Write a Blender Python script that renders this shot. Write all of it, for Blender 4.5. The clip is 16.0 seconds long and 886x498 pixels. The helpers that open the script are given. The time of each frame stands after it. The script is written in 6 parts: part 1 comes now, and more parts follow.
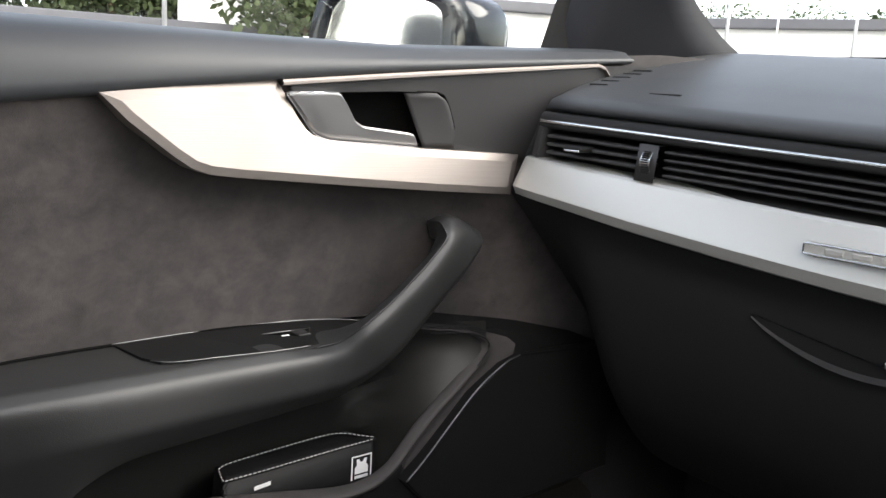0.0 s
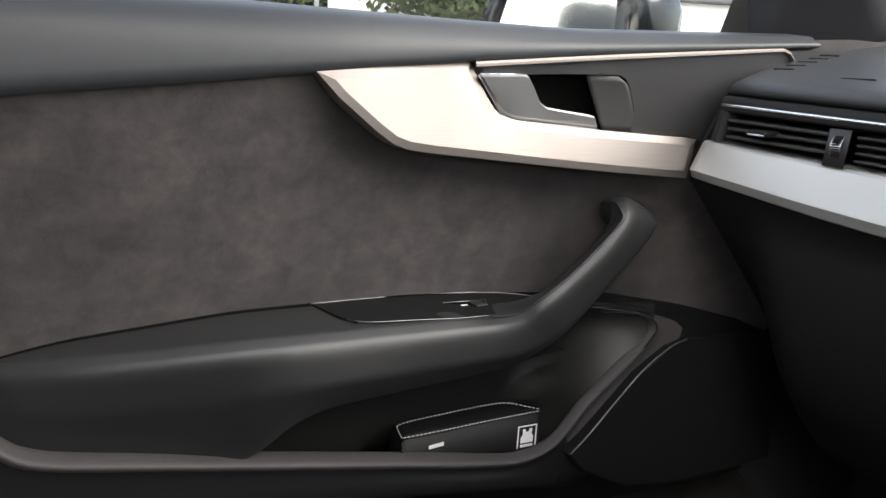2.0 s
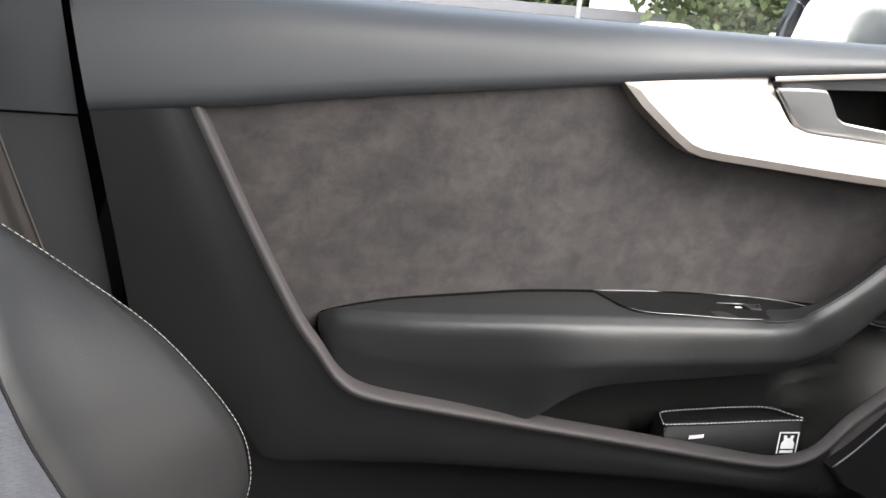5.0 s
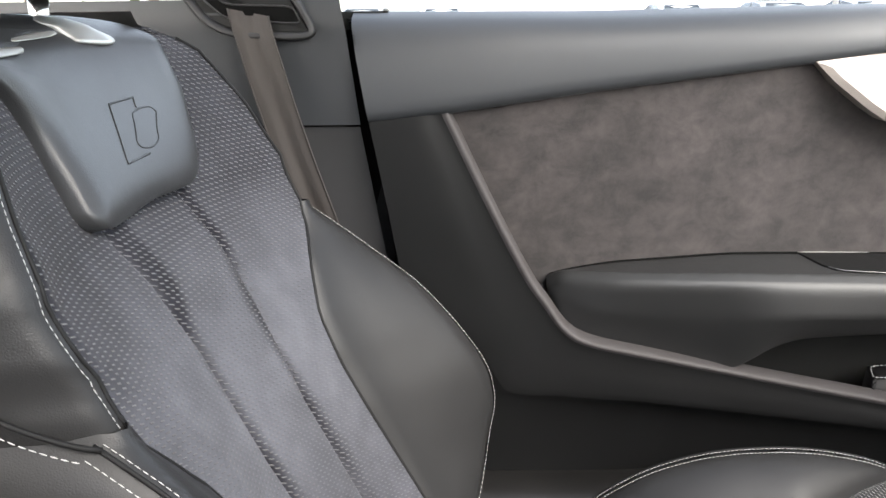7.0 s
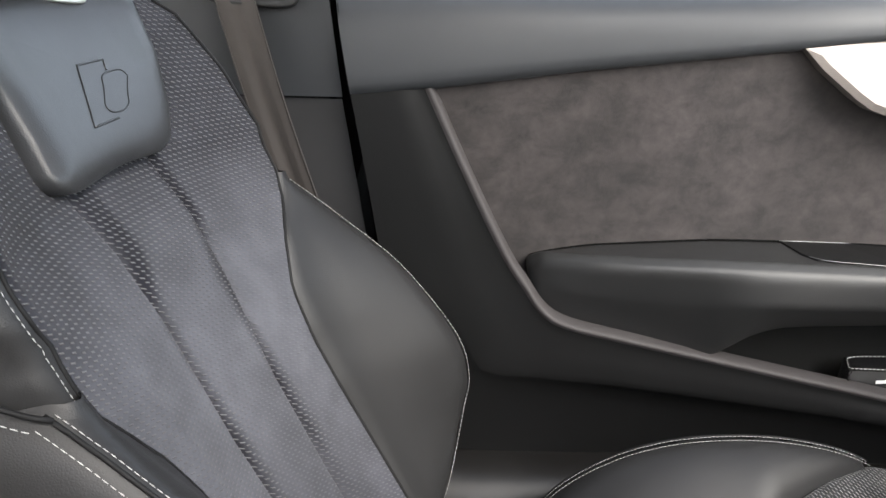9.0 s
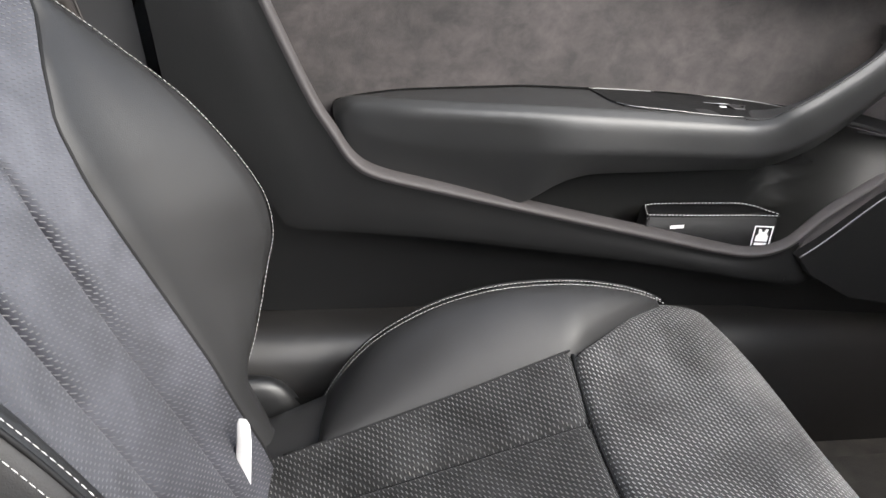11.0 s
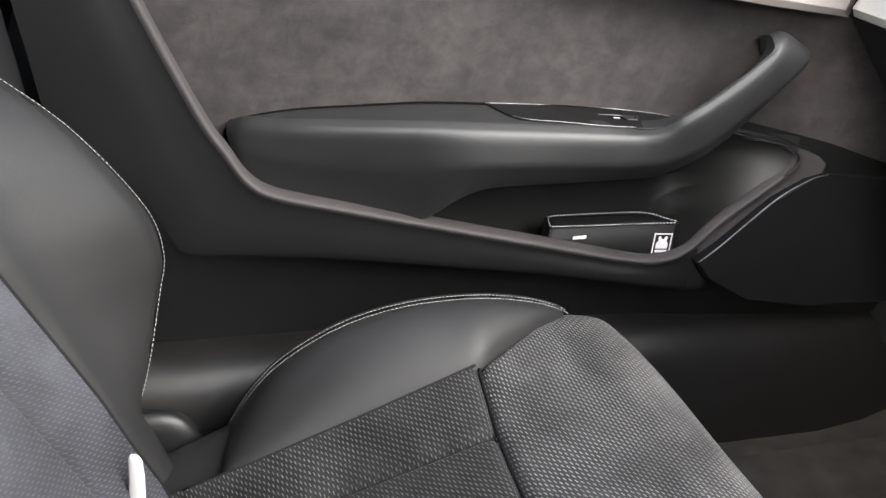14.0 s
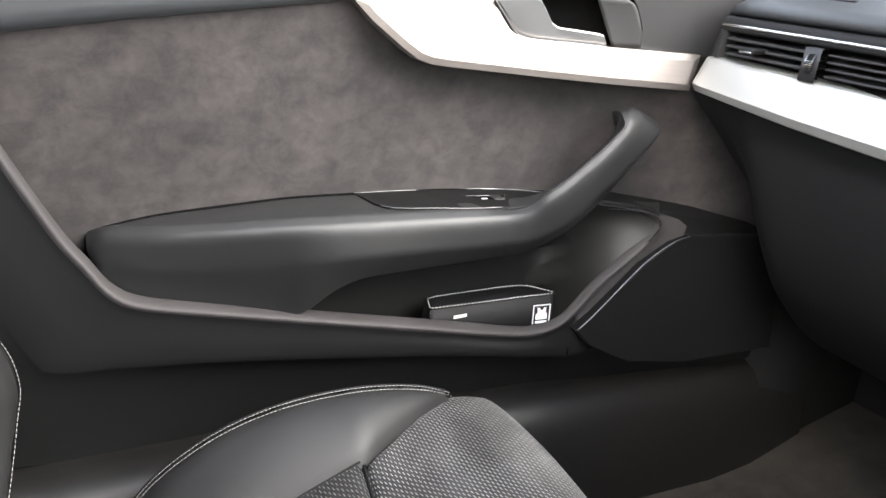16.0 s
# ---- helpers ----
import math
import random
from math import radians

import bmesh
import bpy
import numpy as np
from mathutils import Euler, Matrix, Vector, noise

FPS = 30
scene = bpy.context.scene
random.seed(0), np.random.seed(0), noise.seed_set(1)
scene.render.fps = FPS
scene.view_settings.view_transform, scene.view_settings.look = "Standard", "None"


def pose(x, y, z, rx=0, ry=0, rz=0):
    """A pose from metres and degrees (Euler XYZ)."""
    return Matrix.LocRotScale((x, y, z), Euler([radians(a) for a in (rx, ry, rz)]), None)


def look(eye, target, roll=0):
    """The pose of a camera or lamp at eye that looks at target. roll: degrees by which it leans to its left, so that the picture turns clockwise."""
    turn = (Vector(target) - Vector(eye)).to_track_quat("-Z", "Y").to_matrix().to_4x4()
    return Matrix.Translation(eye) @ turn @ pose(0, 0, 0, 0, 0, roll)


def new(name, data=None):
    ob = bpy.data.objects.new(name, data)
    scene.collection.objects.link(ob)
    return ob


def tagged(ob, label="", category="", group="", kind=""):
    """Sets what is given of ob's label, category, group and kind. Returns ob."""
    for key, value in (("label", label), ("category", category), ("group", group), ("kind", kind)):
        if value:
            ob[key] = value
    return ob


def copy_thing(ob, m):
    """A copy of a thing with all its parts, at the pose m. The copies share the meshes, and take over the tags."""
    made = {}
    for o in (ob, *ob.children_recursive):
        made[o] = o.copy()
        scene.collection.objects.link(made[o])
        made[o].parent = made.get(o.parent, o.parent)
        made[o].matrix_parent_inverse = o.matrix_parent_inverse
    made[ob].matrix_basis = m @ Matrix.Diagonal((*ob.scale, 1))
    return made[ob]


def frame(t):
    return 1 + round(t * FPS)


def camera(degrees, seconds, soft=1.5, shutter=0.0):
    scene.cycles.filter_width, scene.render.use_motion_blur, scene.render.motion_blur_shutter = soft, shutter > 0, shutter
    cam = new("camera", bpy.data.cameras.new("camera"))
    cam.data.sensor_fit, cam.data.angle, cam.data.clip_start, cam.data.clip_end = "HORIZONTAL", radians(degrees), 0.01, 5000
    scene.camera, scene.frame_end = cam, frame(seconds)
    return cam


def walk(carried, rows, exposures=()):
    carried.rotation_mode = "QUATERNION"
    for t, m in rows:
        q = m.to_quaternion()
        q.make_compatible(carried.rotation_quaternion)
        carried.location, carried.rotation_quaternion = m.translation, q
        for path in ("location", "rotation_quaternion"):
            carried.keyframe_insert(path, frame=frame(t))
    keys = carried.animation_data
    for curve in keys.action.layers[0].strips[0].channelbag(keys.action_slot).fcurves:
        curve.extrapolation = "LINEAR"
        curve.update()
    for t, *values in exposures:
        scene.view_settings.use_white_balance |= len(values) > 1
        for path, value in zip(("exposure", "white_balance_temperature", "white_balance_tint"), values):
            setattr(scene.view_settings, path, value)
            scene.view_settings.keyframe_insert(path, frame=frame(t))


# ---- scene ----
cam = camera(57.2, 16.0)
EXPOSURES = [(0, 2.22, 6680, 10.5), (1.0, 2.1, 6680, 10.5), (1.5, 2.03, 6680, 10.5), (2.5, 2.02, 6630, 10.5), (4, 2.42, 6630, 10.5), (5, 2.85, 6630, 10.5), (8, 3.0, 6730, 10.5), (9.2, 2.66, 6630, 10.5), (10, 2.86, 6580, 10.5), (12.5, 3.36, 6580, 10.5), (13.5, 2.90, 6580, 10.5), (16, 3.27, 6580, 10.5)]
PATH = [
    (0, (0.005, -0.006, 1.152), (1.324, 1.45, 0.778), 3.4),
    (0.5, (-0.018, -0.009, 1.153), (1.209, 1.527, 0.791), 3.6),
    (1, (-0.038, -0.013, 1.153), (1.122, 1.574, 0.785), 3.9),
    (1.5, (-0.049, -0.01, 1.145), (1.055, 1.611, 0.752), 3.9),
    (2, (-0.059, -0.008, 1.14), (0.998, 1.638, 0.724), 3.8),
    (2.5, (-0.067, -0.004, 1.136), (0.952, 1.66, 0.697), 3.7),
    (3, (-0.085, -0.004, 1.139), (0.901, 1.68, 0.7), 4.1),
    (3.5, (-0.098, -0.007, 1.14), (0.853, 1.7, 0.714), 4.5),
    (4, (-0.111, -0.014, 1.139), (0.771, 1.729, 0.708), 4.9),
    (4.5, (-0.132, -0.032, 1.142), (0.586, 1.78, 0.69), 4.9),
    (5, (-0.151, -0.076, 1.151), (0.375, 1.795, 0.68), 5.3),
    (5.2, (-0.155, -0.099, 1.155), (0.287, 1.79, 0.672), 5.3),
    (7.3, (-0.146, -0.274, 1.204), (-0.238, 1.647, 0.657), -0.9),
    (7.5, (-0.142, -0.279, 1.215), (-0.244, 1.643, 0.671), -0.7),
    (8, (-0.153, -0.279, 1.233), (-0.276, 1.65, 0.72), -0.3),
    (8.5, (-0.146, -0.262, 1.211), (-0.252, 1.665, 0.686), 0.3),
    (9, (-0.137, -0.248, 1.187), (-0.174, 1.66, 0.588), 1.4),
    (9.5, (-0.153, -0.213, 1.156), (-0.064, 1.667, 0.48), 2.6),
    (10, (-0.152, -0.197, 1.145), (0.099, 1.641, 0.396), 4.4),
    (10.2, (-0.149, -0.197, 1.142), (0.144, 1.623, 0.366), 4.9),
    (12.3, (-0.103, -0.207, 1.113), (0.468, 1.5, 0.24), 6.7),
    (12.5, (-0.1, -0.207, 1.113), (0.475, 1.505, 0.254), 6.7),
    (13, (-0.104, -0.205, 1.115), (0.492, 1.515, 0.285), 6.7),
    (13.5, (-0.102, -0.205, 1.119), (0.496, 1.524, 0.313), 6.3),
    (14, (-0.1, -0.203, 1.12), (0.51, 1.537, 0.345), 5.8),
    (14.5, (-0.103, -0.198, 1.132), (0.517, 1.554, 0.39), 5.1),
    (15, (-0.097, -0.197, 1.142), (0.529, 1.565, 0.431), 4.4),
    (15.5, (-0.081, -0.193, 1.15), (0.613, 1.554, 0.469), 4.3),
    (16, (-0.057, -0.205, 1.165), (0.766, 1.505, 0.531), 3.5),
]
walk(cam, [(t, look(eye, target, roll)) for t, eye, target, roll in PATH], EXPOSURES)

# ---- world and light ----
GROUND = 0.2          # height of the tarmac; the car stands on it
world = bpy.data.worlds.new("sky")
scene.world = world
world.use_nodes = True
wt = world.node_tree
sky = wt.nodes.new("ShaderNodeTexSky")
sky.sky_type = "NISHITA"
sky.sun_disc = False
sky.sun_elevation = radians(36)
sky.sun_rotation = radians(220)
sky.air_density, sky.dust_density, sky.ozone_density = 1.0, 2.0, 1.0
veil = wt.nodes.new("ShaderNodeHueSaturation")        # thin cloud takes the blue out of the sky
veil.inputs["Saturation"].default_value = 0.5
wt.links.new(sky.outputs[0], veil.inputs["Color"])
wt.links.new(veil.outputs[0], wt.nodes["Background"].inputs[0])
wt.nodes["Background"].inputs[1].default_value = 0.15
sun = new("sun", bpy.data.lights.new("sun", "SUN"))
sun.data.energy, sun.data.angle, sun.data.color = 1.6, radians(45), (1.0, 0.95, 0.88)
sun.matrix_world = look((-20 * math.sin(radians(220)), 20 * math.cos(radians(220)), 14.5), (0, 0, 0))

# ---- materials ----
def mat(name, color, rough=0.5, metal=0.0, spread=0.12, scale=25.0, fine=600.0, bump=0.1, coat=0.0, sheen=0.0, spec=0.5):
    """A surface with broad and fine variation of colour, gloss and relief, in metres."""
    m = bpy.data.materials.new(name)
    m.use_nodes = True
    nt = m.node_tree
    b = nt.nodes["Principled BSDF"]
    tc = nt.nodes.new("ShaderNodeTexCoord")
    n1 = nt.nodes.new("ShaderNodeTexNoise")
    n1.inputs["Scale"].default_value, n1.inputs["Detail"].default_value = scale, 4
    n2 = nt.nodes.new("ShaderNodeTexNoise")
    n2.inputs["Scale"].default_value, n2.inputs["Detail"].default_value = fine, 2
    for n in (n1, n2):
        nt.links.new(tc.outputs["Object"], n.inputs["Vector"])
    mix = nt.nodes.new("ShaderNodeMix")
    mix.data_type = "RGBA"
    mix.inputs[6].default_value = (*[c * (1 - spread) for c in color], 1)
    mix.inputs[7].default_value = (*[min(1, c * (1 + spread)) for c in color], 1)
    nt.links.new(n1.outputs[0], mix.inputs[0])
    nt.links.new(mix.outputs[2], b.inputs["Base Color"])
    rr = nt.nodes.new("ShaderNodeMapRange")
    rr.inputs[3].default_value, rr.inputs[4].default_value = max(0.02, rough - 0.08), min(1, rough + 0.08)
    nt.links.new(n1.outputs[0], rr.inputs[0])
    nt.links.new(rr.outputs[0], b.inputs["Roughness"])
    b.inputs["Metallic"].default_value = metal
    b.inputs["Coat Weight"].default_value = coat
    b.inputs["Sheen Weight"].default_value = sheen
    b.inputs["Sheen Roughness"].default_value = 0.5
    b.inputs["Specular IOR Level"].default_value = spec
    if bump:
        bp = nt.nodes.new("ShaderNodeBump")
        bp.inputs["Strength"].default_value, bp.inputs["Distance"].default_value = bump, 0.001
        nt.links.new(n2.outputs[0], bp.inputs["Height"])
        nt.links.new(bp.outputs[0], b.inputs["Normal"])
    return m


def glass_mat(name, tint=(1, 1, 1), rough=0.0):
    m = bpy.data.materials.new(name)
    m.use_nodes = True
    nt = m.node_tree
    nt.nodes.remove(nt.nodes["Principled BSDF"])
    tr = nt.nodes.new("ShaderNodeBsdfTransparent")
    tr.inputs[0].default_value = (*tint, 1)
    gl = nt.nodes.new("ShaderNodeBsdfGlossy")
    gl.inputs["Roughness"].default_value = rough
    mx = nt.nodes.new("ShaderNodeMixShader")
    mx.inputs[0].default_value = 0.05
    nt.links.new(tr.outputs[0], mx.inputs[1])
    nt.links.new(gl.outputs[0], mx.inputs[2])
    nt.links.new(mx.outputs[0], nt.nodes["Material Output"].inputs[0])
    return m


def suede_mat():
    """Dark brown-grey suede with brushed patches."""
    m = mat("suede", (0.052, 0.045, 0.043), 0.9, spread=0.3, scale=14, fine=900, bump=0.25, sheen=0.5, spec=0.2)
    nt = m.node_tree
    b = nt.nodes["Principled BSDF"]
    tc = nt.nodes.new("ShaderNodeTexCoord")
    n = nt.nodes.new("ShaderNodeTexNoise")
    n.inputs["Scale"].default_value, n.inputs["Detail"].default_value, n.inputs["Roughness"].default_value = 32, 10, 0.68
    n.inputs["Distortion"].default_value = 0.25
    mp = nt.nodes.new("ShaderNodeMapping")
    mp.inputs["Scale"].default_value = (0.9, 1.0, 1.0)
    nt.links.new(tc.outputs["Object"], mp.inputs[0])
    nt.links.new(mp.outputs[0], n.inputs["Vector"])
    ramp = nt.nodes.new("ShaderNodeValToRGB")
    ramp.color_ramp.elements[0].position, ramp.color_ramp.elements[1].position = 0.34, 0.68
    ramp.color_ramp.elements[0].color = (0.0184, 0.0161, 0.0160, 1)
    ramp.color_ramp.elements[1].color = (0.0480, 0.0411, 0.0402, 1)
    nt.links.new(n.outputs[0], ramp.inputs[0])
    big = nt.nodes.new("ShaderNodeTexNoise")
    big.inputs["Scale"].default_value, big.inputs["Detail"].default_value, big.inputs["Distortion"].default_value = 6.0, 5, 0.5
    nt.links.new(tc.outputs["Object"], big.inputs["Vector"])
    br = nt.nodes.new("ShaderNodeMapRange")
    br.inputs[1].default_value, br.inputs[2].default_value, br.inputs[3].default_value, br.inputs[4].default_value = 0.32, 0.66, 0.66, 1.28
    nt.links.new(big.outputs[0], br.inputs[0])
    mul = nt.nodes.new("ShaderNodeVectorMath")
    mul.operation = "SCALE"
    nt.links.new(ramp.outputs[0], mul.inputs[0])
    nt.links.new(br.outputs[0], mul.inputs["Scale"])
    nt.links.new(mul.outputs[0], b.inputs["Base Color"])
    return m


def leather_mat(name, color, rough):
    m = mat(name, color, rough, spread=0.1, scale=9, fine=500, bump=0, spec=0.36)
    nt = m.node_tree
    tc = nt.nodes.new("ShaderNodeTexCoord")
    v = nt.nodes.new("ShaderNodeTexVoronoi")
    v.feature, v.inputs["Scale"].default_value = "DISTANCE_TO_EDGE", 520
    nt.links.new(tc.outputs["Object"], v.inputs["Vector"])
    n = nt.nodes.new("ShaderNodeTexNoise")
    n.inputs["Scale"].default_value, n.inputs["Detail"].default_value = 45, 5
    nt.links.new(tc.outputs["Object"], n.inputs["Vector"])
    b1 = nt.nodes.new("ShaderNodeBump")
    b1.inputs["Strength"].default_value, b1.inputs["Distance"].default_value = 0.16, 0.001
    nt.links.new(v.outputs["Distance"], b1.inputs["Height"])
    b2 = nt.nodes.new("ShaderNodeBump")
    b2.inputs["Strength"].default_value, b2.inputs["Distance"].default_value = 0.05, 0.006
    nt.links.new(n.outputs[0], b2.inputs["Height"])
    nt.links.new(b1.outputs[0], b2.inputs["Normal"])
    nt.links.new(b2.outputs[0], nt.nodes["Principled BSDF"].inputs["Normal"])
    return m


def pattern_mat(name, worn_lit_at):
    """Dark suede fabric stamped with staggered rows of short, lighter bars, laid out by the UV map in metres."""
    m = mat(name, (0.05, 0.05, 0.055), 0.85, bump=0, sheen=0.1, spec=0.2)
    nt = m.node_tree
    L = nt.links.new
    b = nt.nodes["Principled BSDF"]
    uv = nt.nodes.new("ShaderNodeUVMap")
    sep = nt.nodes.new("ShaderNodeSeparateXYZ")
    L(uv.outputs[0], sep.inputs[0])

    def calc(op, a, b=None, c=None):
        q = nt.nodes.new("ShaderNodeMath")
        q.operation = op
        for k, v in enumerate((a, b, c)):
            if v is None:
                continue
            if isinstance(v, (int, float)):
                q.inputs[k].default_value = v
            else:
                L(v, q.inputs[k])
        return q.outputs[0]
    row = calc("DIVIDE", sep.outputs[1], 0.0049)
    half = calc("MULTIPLY", calc("FLOOR", row), 0.5)
    fv = calc("SUBTRACT", calc("FRACT", row), 0.5)
    fu = calc("SUBTRACT", calc("FRACT", calc("ADD", calc("DIVIDE", sep.outputs[0], 0.0075), half)), 0.5)
    lean = calc("ADD", fv, calc("MULTIPLY", fu, 0.55))
    inu = calc("SMOOTH_MIN", 1.0, calc("MAXIMUM", 0.0, calc("MULTIPLY", calc("SUBTRACT", 0.38, calc("ABSOLUTE", fu)), 5.0)), 0.2)
    inv_ = calc("MINIMUM", 1.0, calc("MAXIMUM", 0.0, calc("MULTIPLY", calc("SUBTRACT", 0.20, calc("ABSOLUTE", lean)), 6.0)))
    dash_ = calc("MULTIPLY", inu, inv_)
    tc = nt.nodes.new("ShaderNodeTexCoord")
    n = nt.nodes.new("ShaderNodeTexNoise")
    n.inputs["Scale"].default_value, n.inputs["Detail"].default_value, n.inputs["Roughness"].default_value = 16, 7, 0.65
    L(tc.outputs["Object"], n.inputs["Vector"])
    ramp = nt.nodes.new("ShaderNodeValToRGB")
    ramp.color_ramp.elements[0].position, ramp.color_ramp.elements[1].position = 0.35, 0.7
    cool = 1.32 if worn_lit_at == "back" else 1.0
    # the front section's base is painted lighter for the light it catches, besides wear
    wear_light = {"front": 2.3, "back": 1.0}.get(worn_lit_at, 1.4)
    ramp.color_ramp.elements[0].color = (0.0085 * wear_light, 0.0087 * wear_light, 0.0090 * cool * wear_light, 1)
    ramp.color_ramp.elements[1].color = (0.021 * wear_light, 0.021 * wear_light, 0.0215 * cool * wear_light, 1)
    L(n.outputs[0], ramp.inputs[0])
    mx = nt.nodes.new("ShaderNodeMix")
    mx.data_type = "RGBA"
    worn = nt.nodes.new("ShaderNodeTexNoise")
    worn.inputs["Scale"].default_value, worn.inputs["Detail"].default_value = 7.0, 3
    L(tc.outputs["Object"], worn.inputs["Vector"])
    peak = lambda x, c, w: calc("MAXIMUM", 0.0, calc("SUBTRACT", 1.0, calc("DIVIDE", calc("ABSOLUTE", calc("SUBTRACT", x, c)), w)))
    slope = lambda x, lo, hi: calc("MINIMUM", 1.0, calc("MAXIMUM", 0.0, calc("DIVIDE", calc("SUBTRACT", x, lo), hi - lo)))
    U, V = sep.outputs[0], sep.outputs[1]
    rub = calc("ADD", 0.75, calc("MULTIPLY", slope(worn.outputs[0], 0.36, 0.62), 0.25))
    if worn_lit_at == "back":
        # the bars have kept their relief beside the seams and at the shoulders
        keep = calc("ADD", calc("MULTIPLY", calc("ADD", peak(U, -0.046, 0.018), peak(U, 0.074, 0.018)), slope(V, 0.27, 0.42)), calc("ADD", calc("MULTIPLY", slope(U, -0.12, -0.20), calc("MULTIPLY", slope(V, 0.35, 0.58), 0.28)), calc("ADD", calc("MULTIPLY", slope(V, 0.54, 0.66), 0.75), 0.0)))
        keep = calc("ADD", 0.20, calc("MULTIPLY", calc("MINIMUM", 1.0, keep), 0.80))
    elif worn_lit_at == "front":
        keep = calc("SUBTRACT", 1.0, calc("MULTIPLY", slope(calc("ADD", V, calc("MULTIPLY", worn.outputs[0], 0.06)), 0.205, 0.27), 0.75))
    else:
        keep = calc("ADD", 0.95, 0.05)
    bars = calc("MULTIPLY", dash_, calc("MULTIPLY", rub, keep))
    L(calc("MULTIPLY", dash_, rub), mx.inputs[0])
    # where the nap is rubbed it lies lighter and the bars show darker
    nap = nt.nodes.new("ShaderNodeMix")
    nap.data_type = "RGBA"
    # low on the backrest the colour is darkened for the shade near the crease
    L(calc("MINIMUM", 1.0, calc("ADD", keep, calc("MULTIPLY", slope(V, 0.46, 0.16), 0.55))) if worn_lit_at == "back" else keep, nap.inputs[0])
    tone = (0.142, 0.136, 0.130) if worn_lit_at == "front" else (0.104, 0.107, 0.122)
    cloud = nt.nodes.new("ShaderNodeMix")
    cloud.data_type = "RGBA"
    patch_ = calc("MULTIPLY", slope(worn.outputs[0], 0.36, 0.60), 0.6) if worn_lit_at == "front" else None
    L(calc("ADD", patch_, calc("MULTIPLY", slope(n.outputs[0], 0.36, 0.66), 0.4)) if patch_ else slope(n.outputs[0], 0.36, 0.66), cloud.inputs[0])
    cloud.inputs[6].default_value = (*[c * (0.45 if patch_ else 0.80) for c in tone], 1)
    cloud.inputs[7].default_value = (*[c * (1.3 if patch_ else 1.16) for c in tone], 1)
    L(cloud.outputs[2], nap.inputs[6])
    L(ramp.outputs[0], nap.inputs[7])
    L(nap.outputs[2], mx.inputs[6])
    ink = nt.nodes.new("ShaderNodeMix")
    ink.data_type = "RGBA"
    L(keep, ink.inputs[0])
    ink.inputs[6].default_value = (0.34, 0.332, 0.32, 1) if worn_lit_at == "front" else (0.052, 0.053, 0.062, 1)
    ink.inputs[7].default_value = (0.27, 0.268, 0.275, 1) if worn_lit_at == "back" else (0.50, 0.492, 0.48, 1) if worn_lit_at == "front" else (0.20, 0.197, 0.195, 1)
    L(ink.outputs[2], mx.inputs[7])
    # the nap lies brushed this way and that
    stroke = nt.nodes.new("ShaderNodeTexNoise")
    stroke.inputs["Scale"].default_value, stroke.inputs["Detail"].default_value, stroke.inputs["Distortion"].default_value = 13.0, 4, 0.6
    L(tc.outputs["Object"], stroke.inputs["Vector"])
    low = 0.9 if worn_lit_at == "back" else 0.62
    tint = nt.nodes.new("ShaderNodeVectorMath")
    tint.operation = "SCALE"
    L(mx.outputs[2], tint.inputs[0])
    L(calc("ADD", low, calc("MULTIPLY", slope(stroke.outputs[0], 0.36, 0.62), 1.16 * (1.0 - low) + 0.12)), tint.inputs["Scale"])
    L(tint.outputs[0], b.inputs["Base Color"])
    bp = nt.nodes.new("ShaderNodeBump")
    bp.inputs["Strength"].default_value, bp.inputs["Distance"].default_value = 1.0, 0.0032
    L(bars, bp.inputs["Height"])
    L(bp.outputs[0], b.inputs["Normal"])
    return m


def brushed_mat():
    """Brushed aluminium with fine lines along the car."""
    m = mat("brushed_aluminium", (0.225, 0.208, 0.198), 0.50, metal=1.0, spread=0.03, scale=12, bump=0)
    nt = m.node_tree
    tc = nt.nodes.new("ShaderNodeTexCoord")
    mp = nt.nodes.new("ShaderNodeMapping")
    mp.inputs["Scale"].default_value = (14, 14, 900)
    mp.inputs["Rotation"].default_value = (0, radians(6), 0)
    n = nt.nodes.new("ShaderNodeTexNoise")
    n.inputs["Scale"].default_value, n.inputs["Detail"].default_value = 1.0, 4
    nt.links.new(tc.outputs["Object"], mp.inputs[0])
    nt.links.new(mp.outputs[0], n.inputs["Vector"])
    tone = nt.nodes.new("ShaderNodeMix")
    tone.data_type = "RGBA"
    tone.inputs[6].default_value, tone.inputs[7].default_value = (0.196, 0.175, 0.160, 1), (0.236, 0.213, 0.198, 1)
    nt.links.new(n.outputs[0], tone.inputs[0])
    nt.links.new(tone.outputs[2], nt.nodes["Principled BSDF"].inputs["Base Color"])
    bp = nt.nodes.new("ShaderNodeBump")
    bp.inputs["Strength"].default_value, bp.inputs["Distance"].default_value = 0.16, 0.0006
    nt.links.new(n.outputs[0], bp.inputs["Height"])
    nt.links.new(bp.outputs[0], nt.nodes["Principled BSDF"].inputs["Normal"])
    return m


M_SUEDE = suede_mat()
M_FABRIC = pattern_mat("stamped_fabric", "")
M_BACK = pattern_mat("stamped_fabric_rubbed_shaded", "back")
M_THIGH = pattern_mat("stamped_fabric_worn_lit_front", "front")
M_LEATHER = leather_mat("black_leather", (0.0215, 0.0215, 0.0219), 0.45)
M_LEATHER.node_tree.nodes["Principled BSDF"].inputs["Specular IOR Level"].default_value = 0.32
M_PAD = leather_mat("smooth_pad_leather", (0.034, 0.0345, 0.036), 0.37)
M_PAD.node_tree.nodes["Principled BSDF"].inputs["Specular IOR Level"].default_value = 0.5
M_ARM = leather_mat("grained_armrest_skin", (0.0212, 0.0216, 0.0218), 0.47)
M_ARM.node_tree.nodes["Principled BSDF"].inputs["Specular IOR Level"].default_value = 0.5
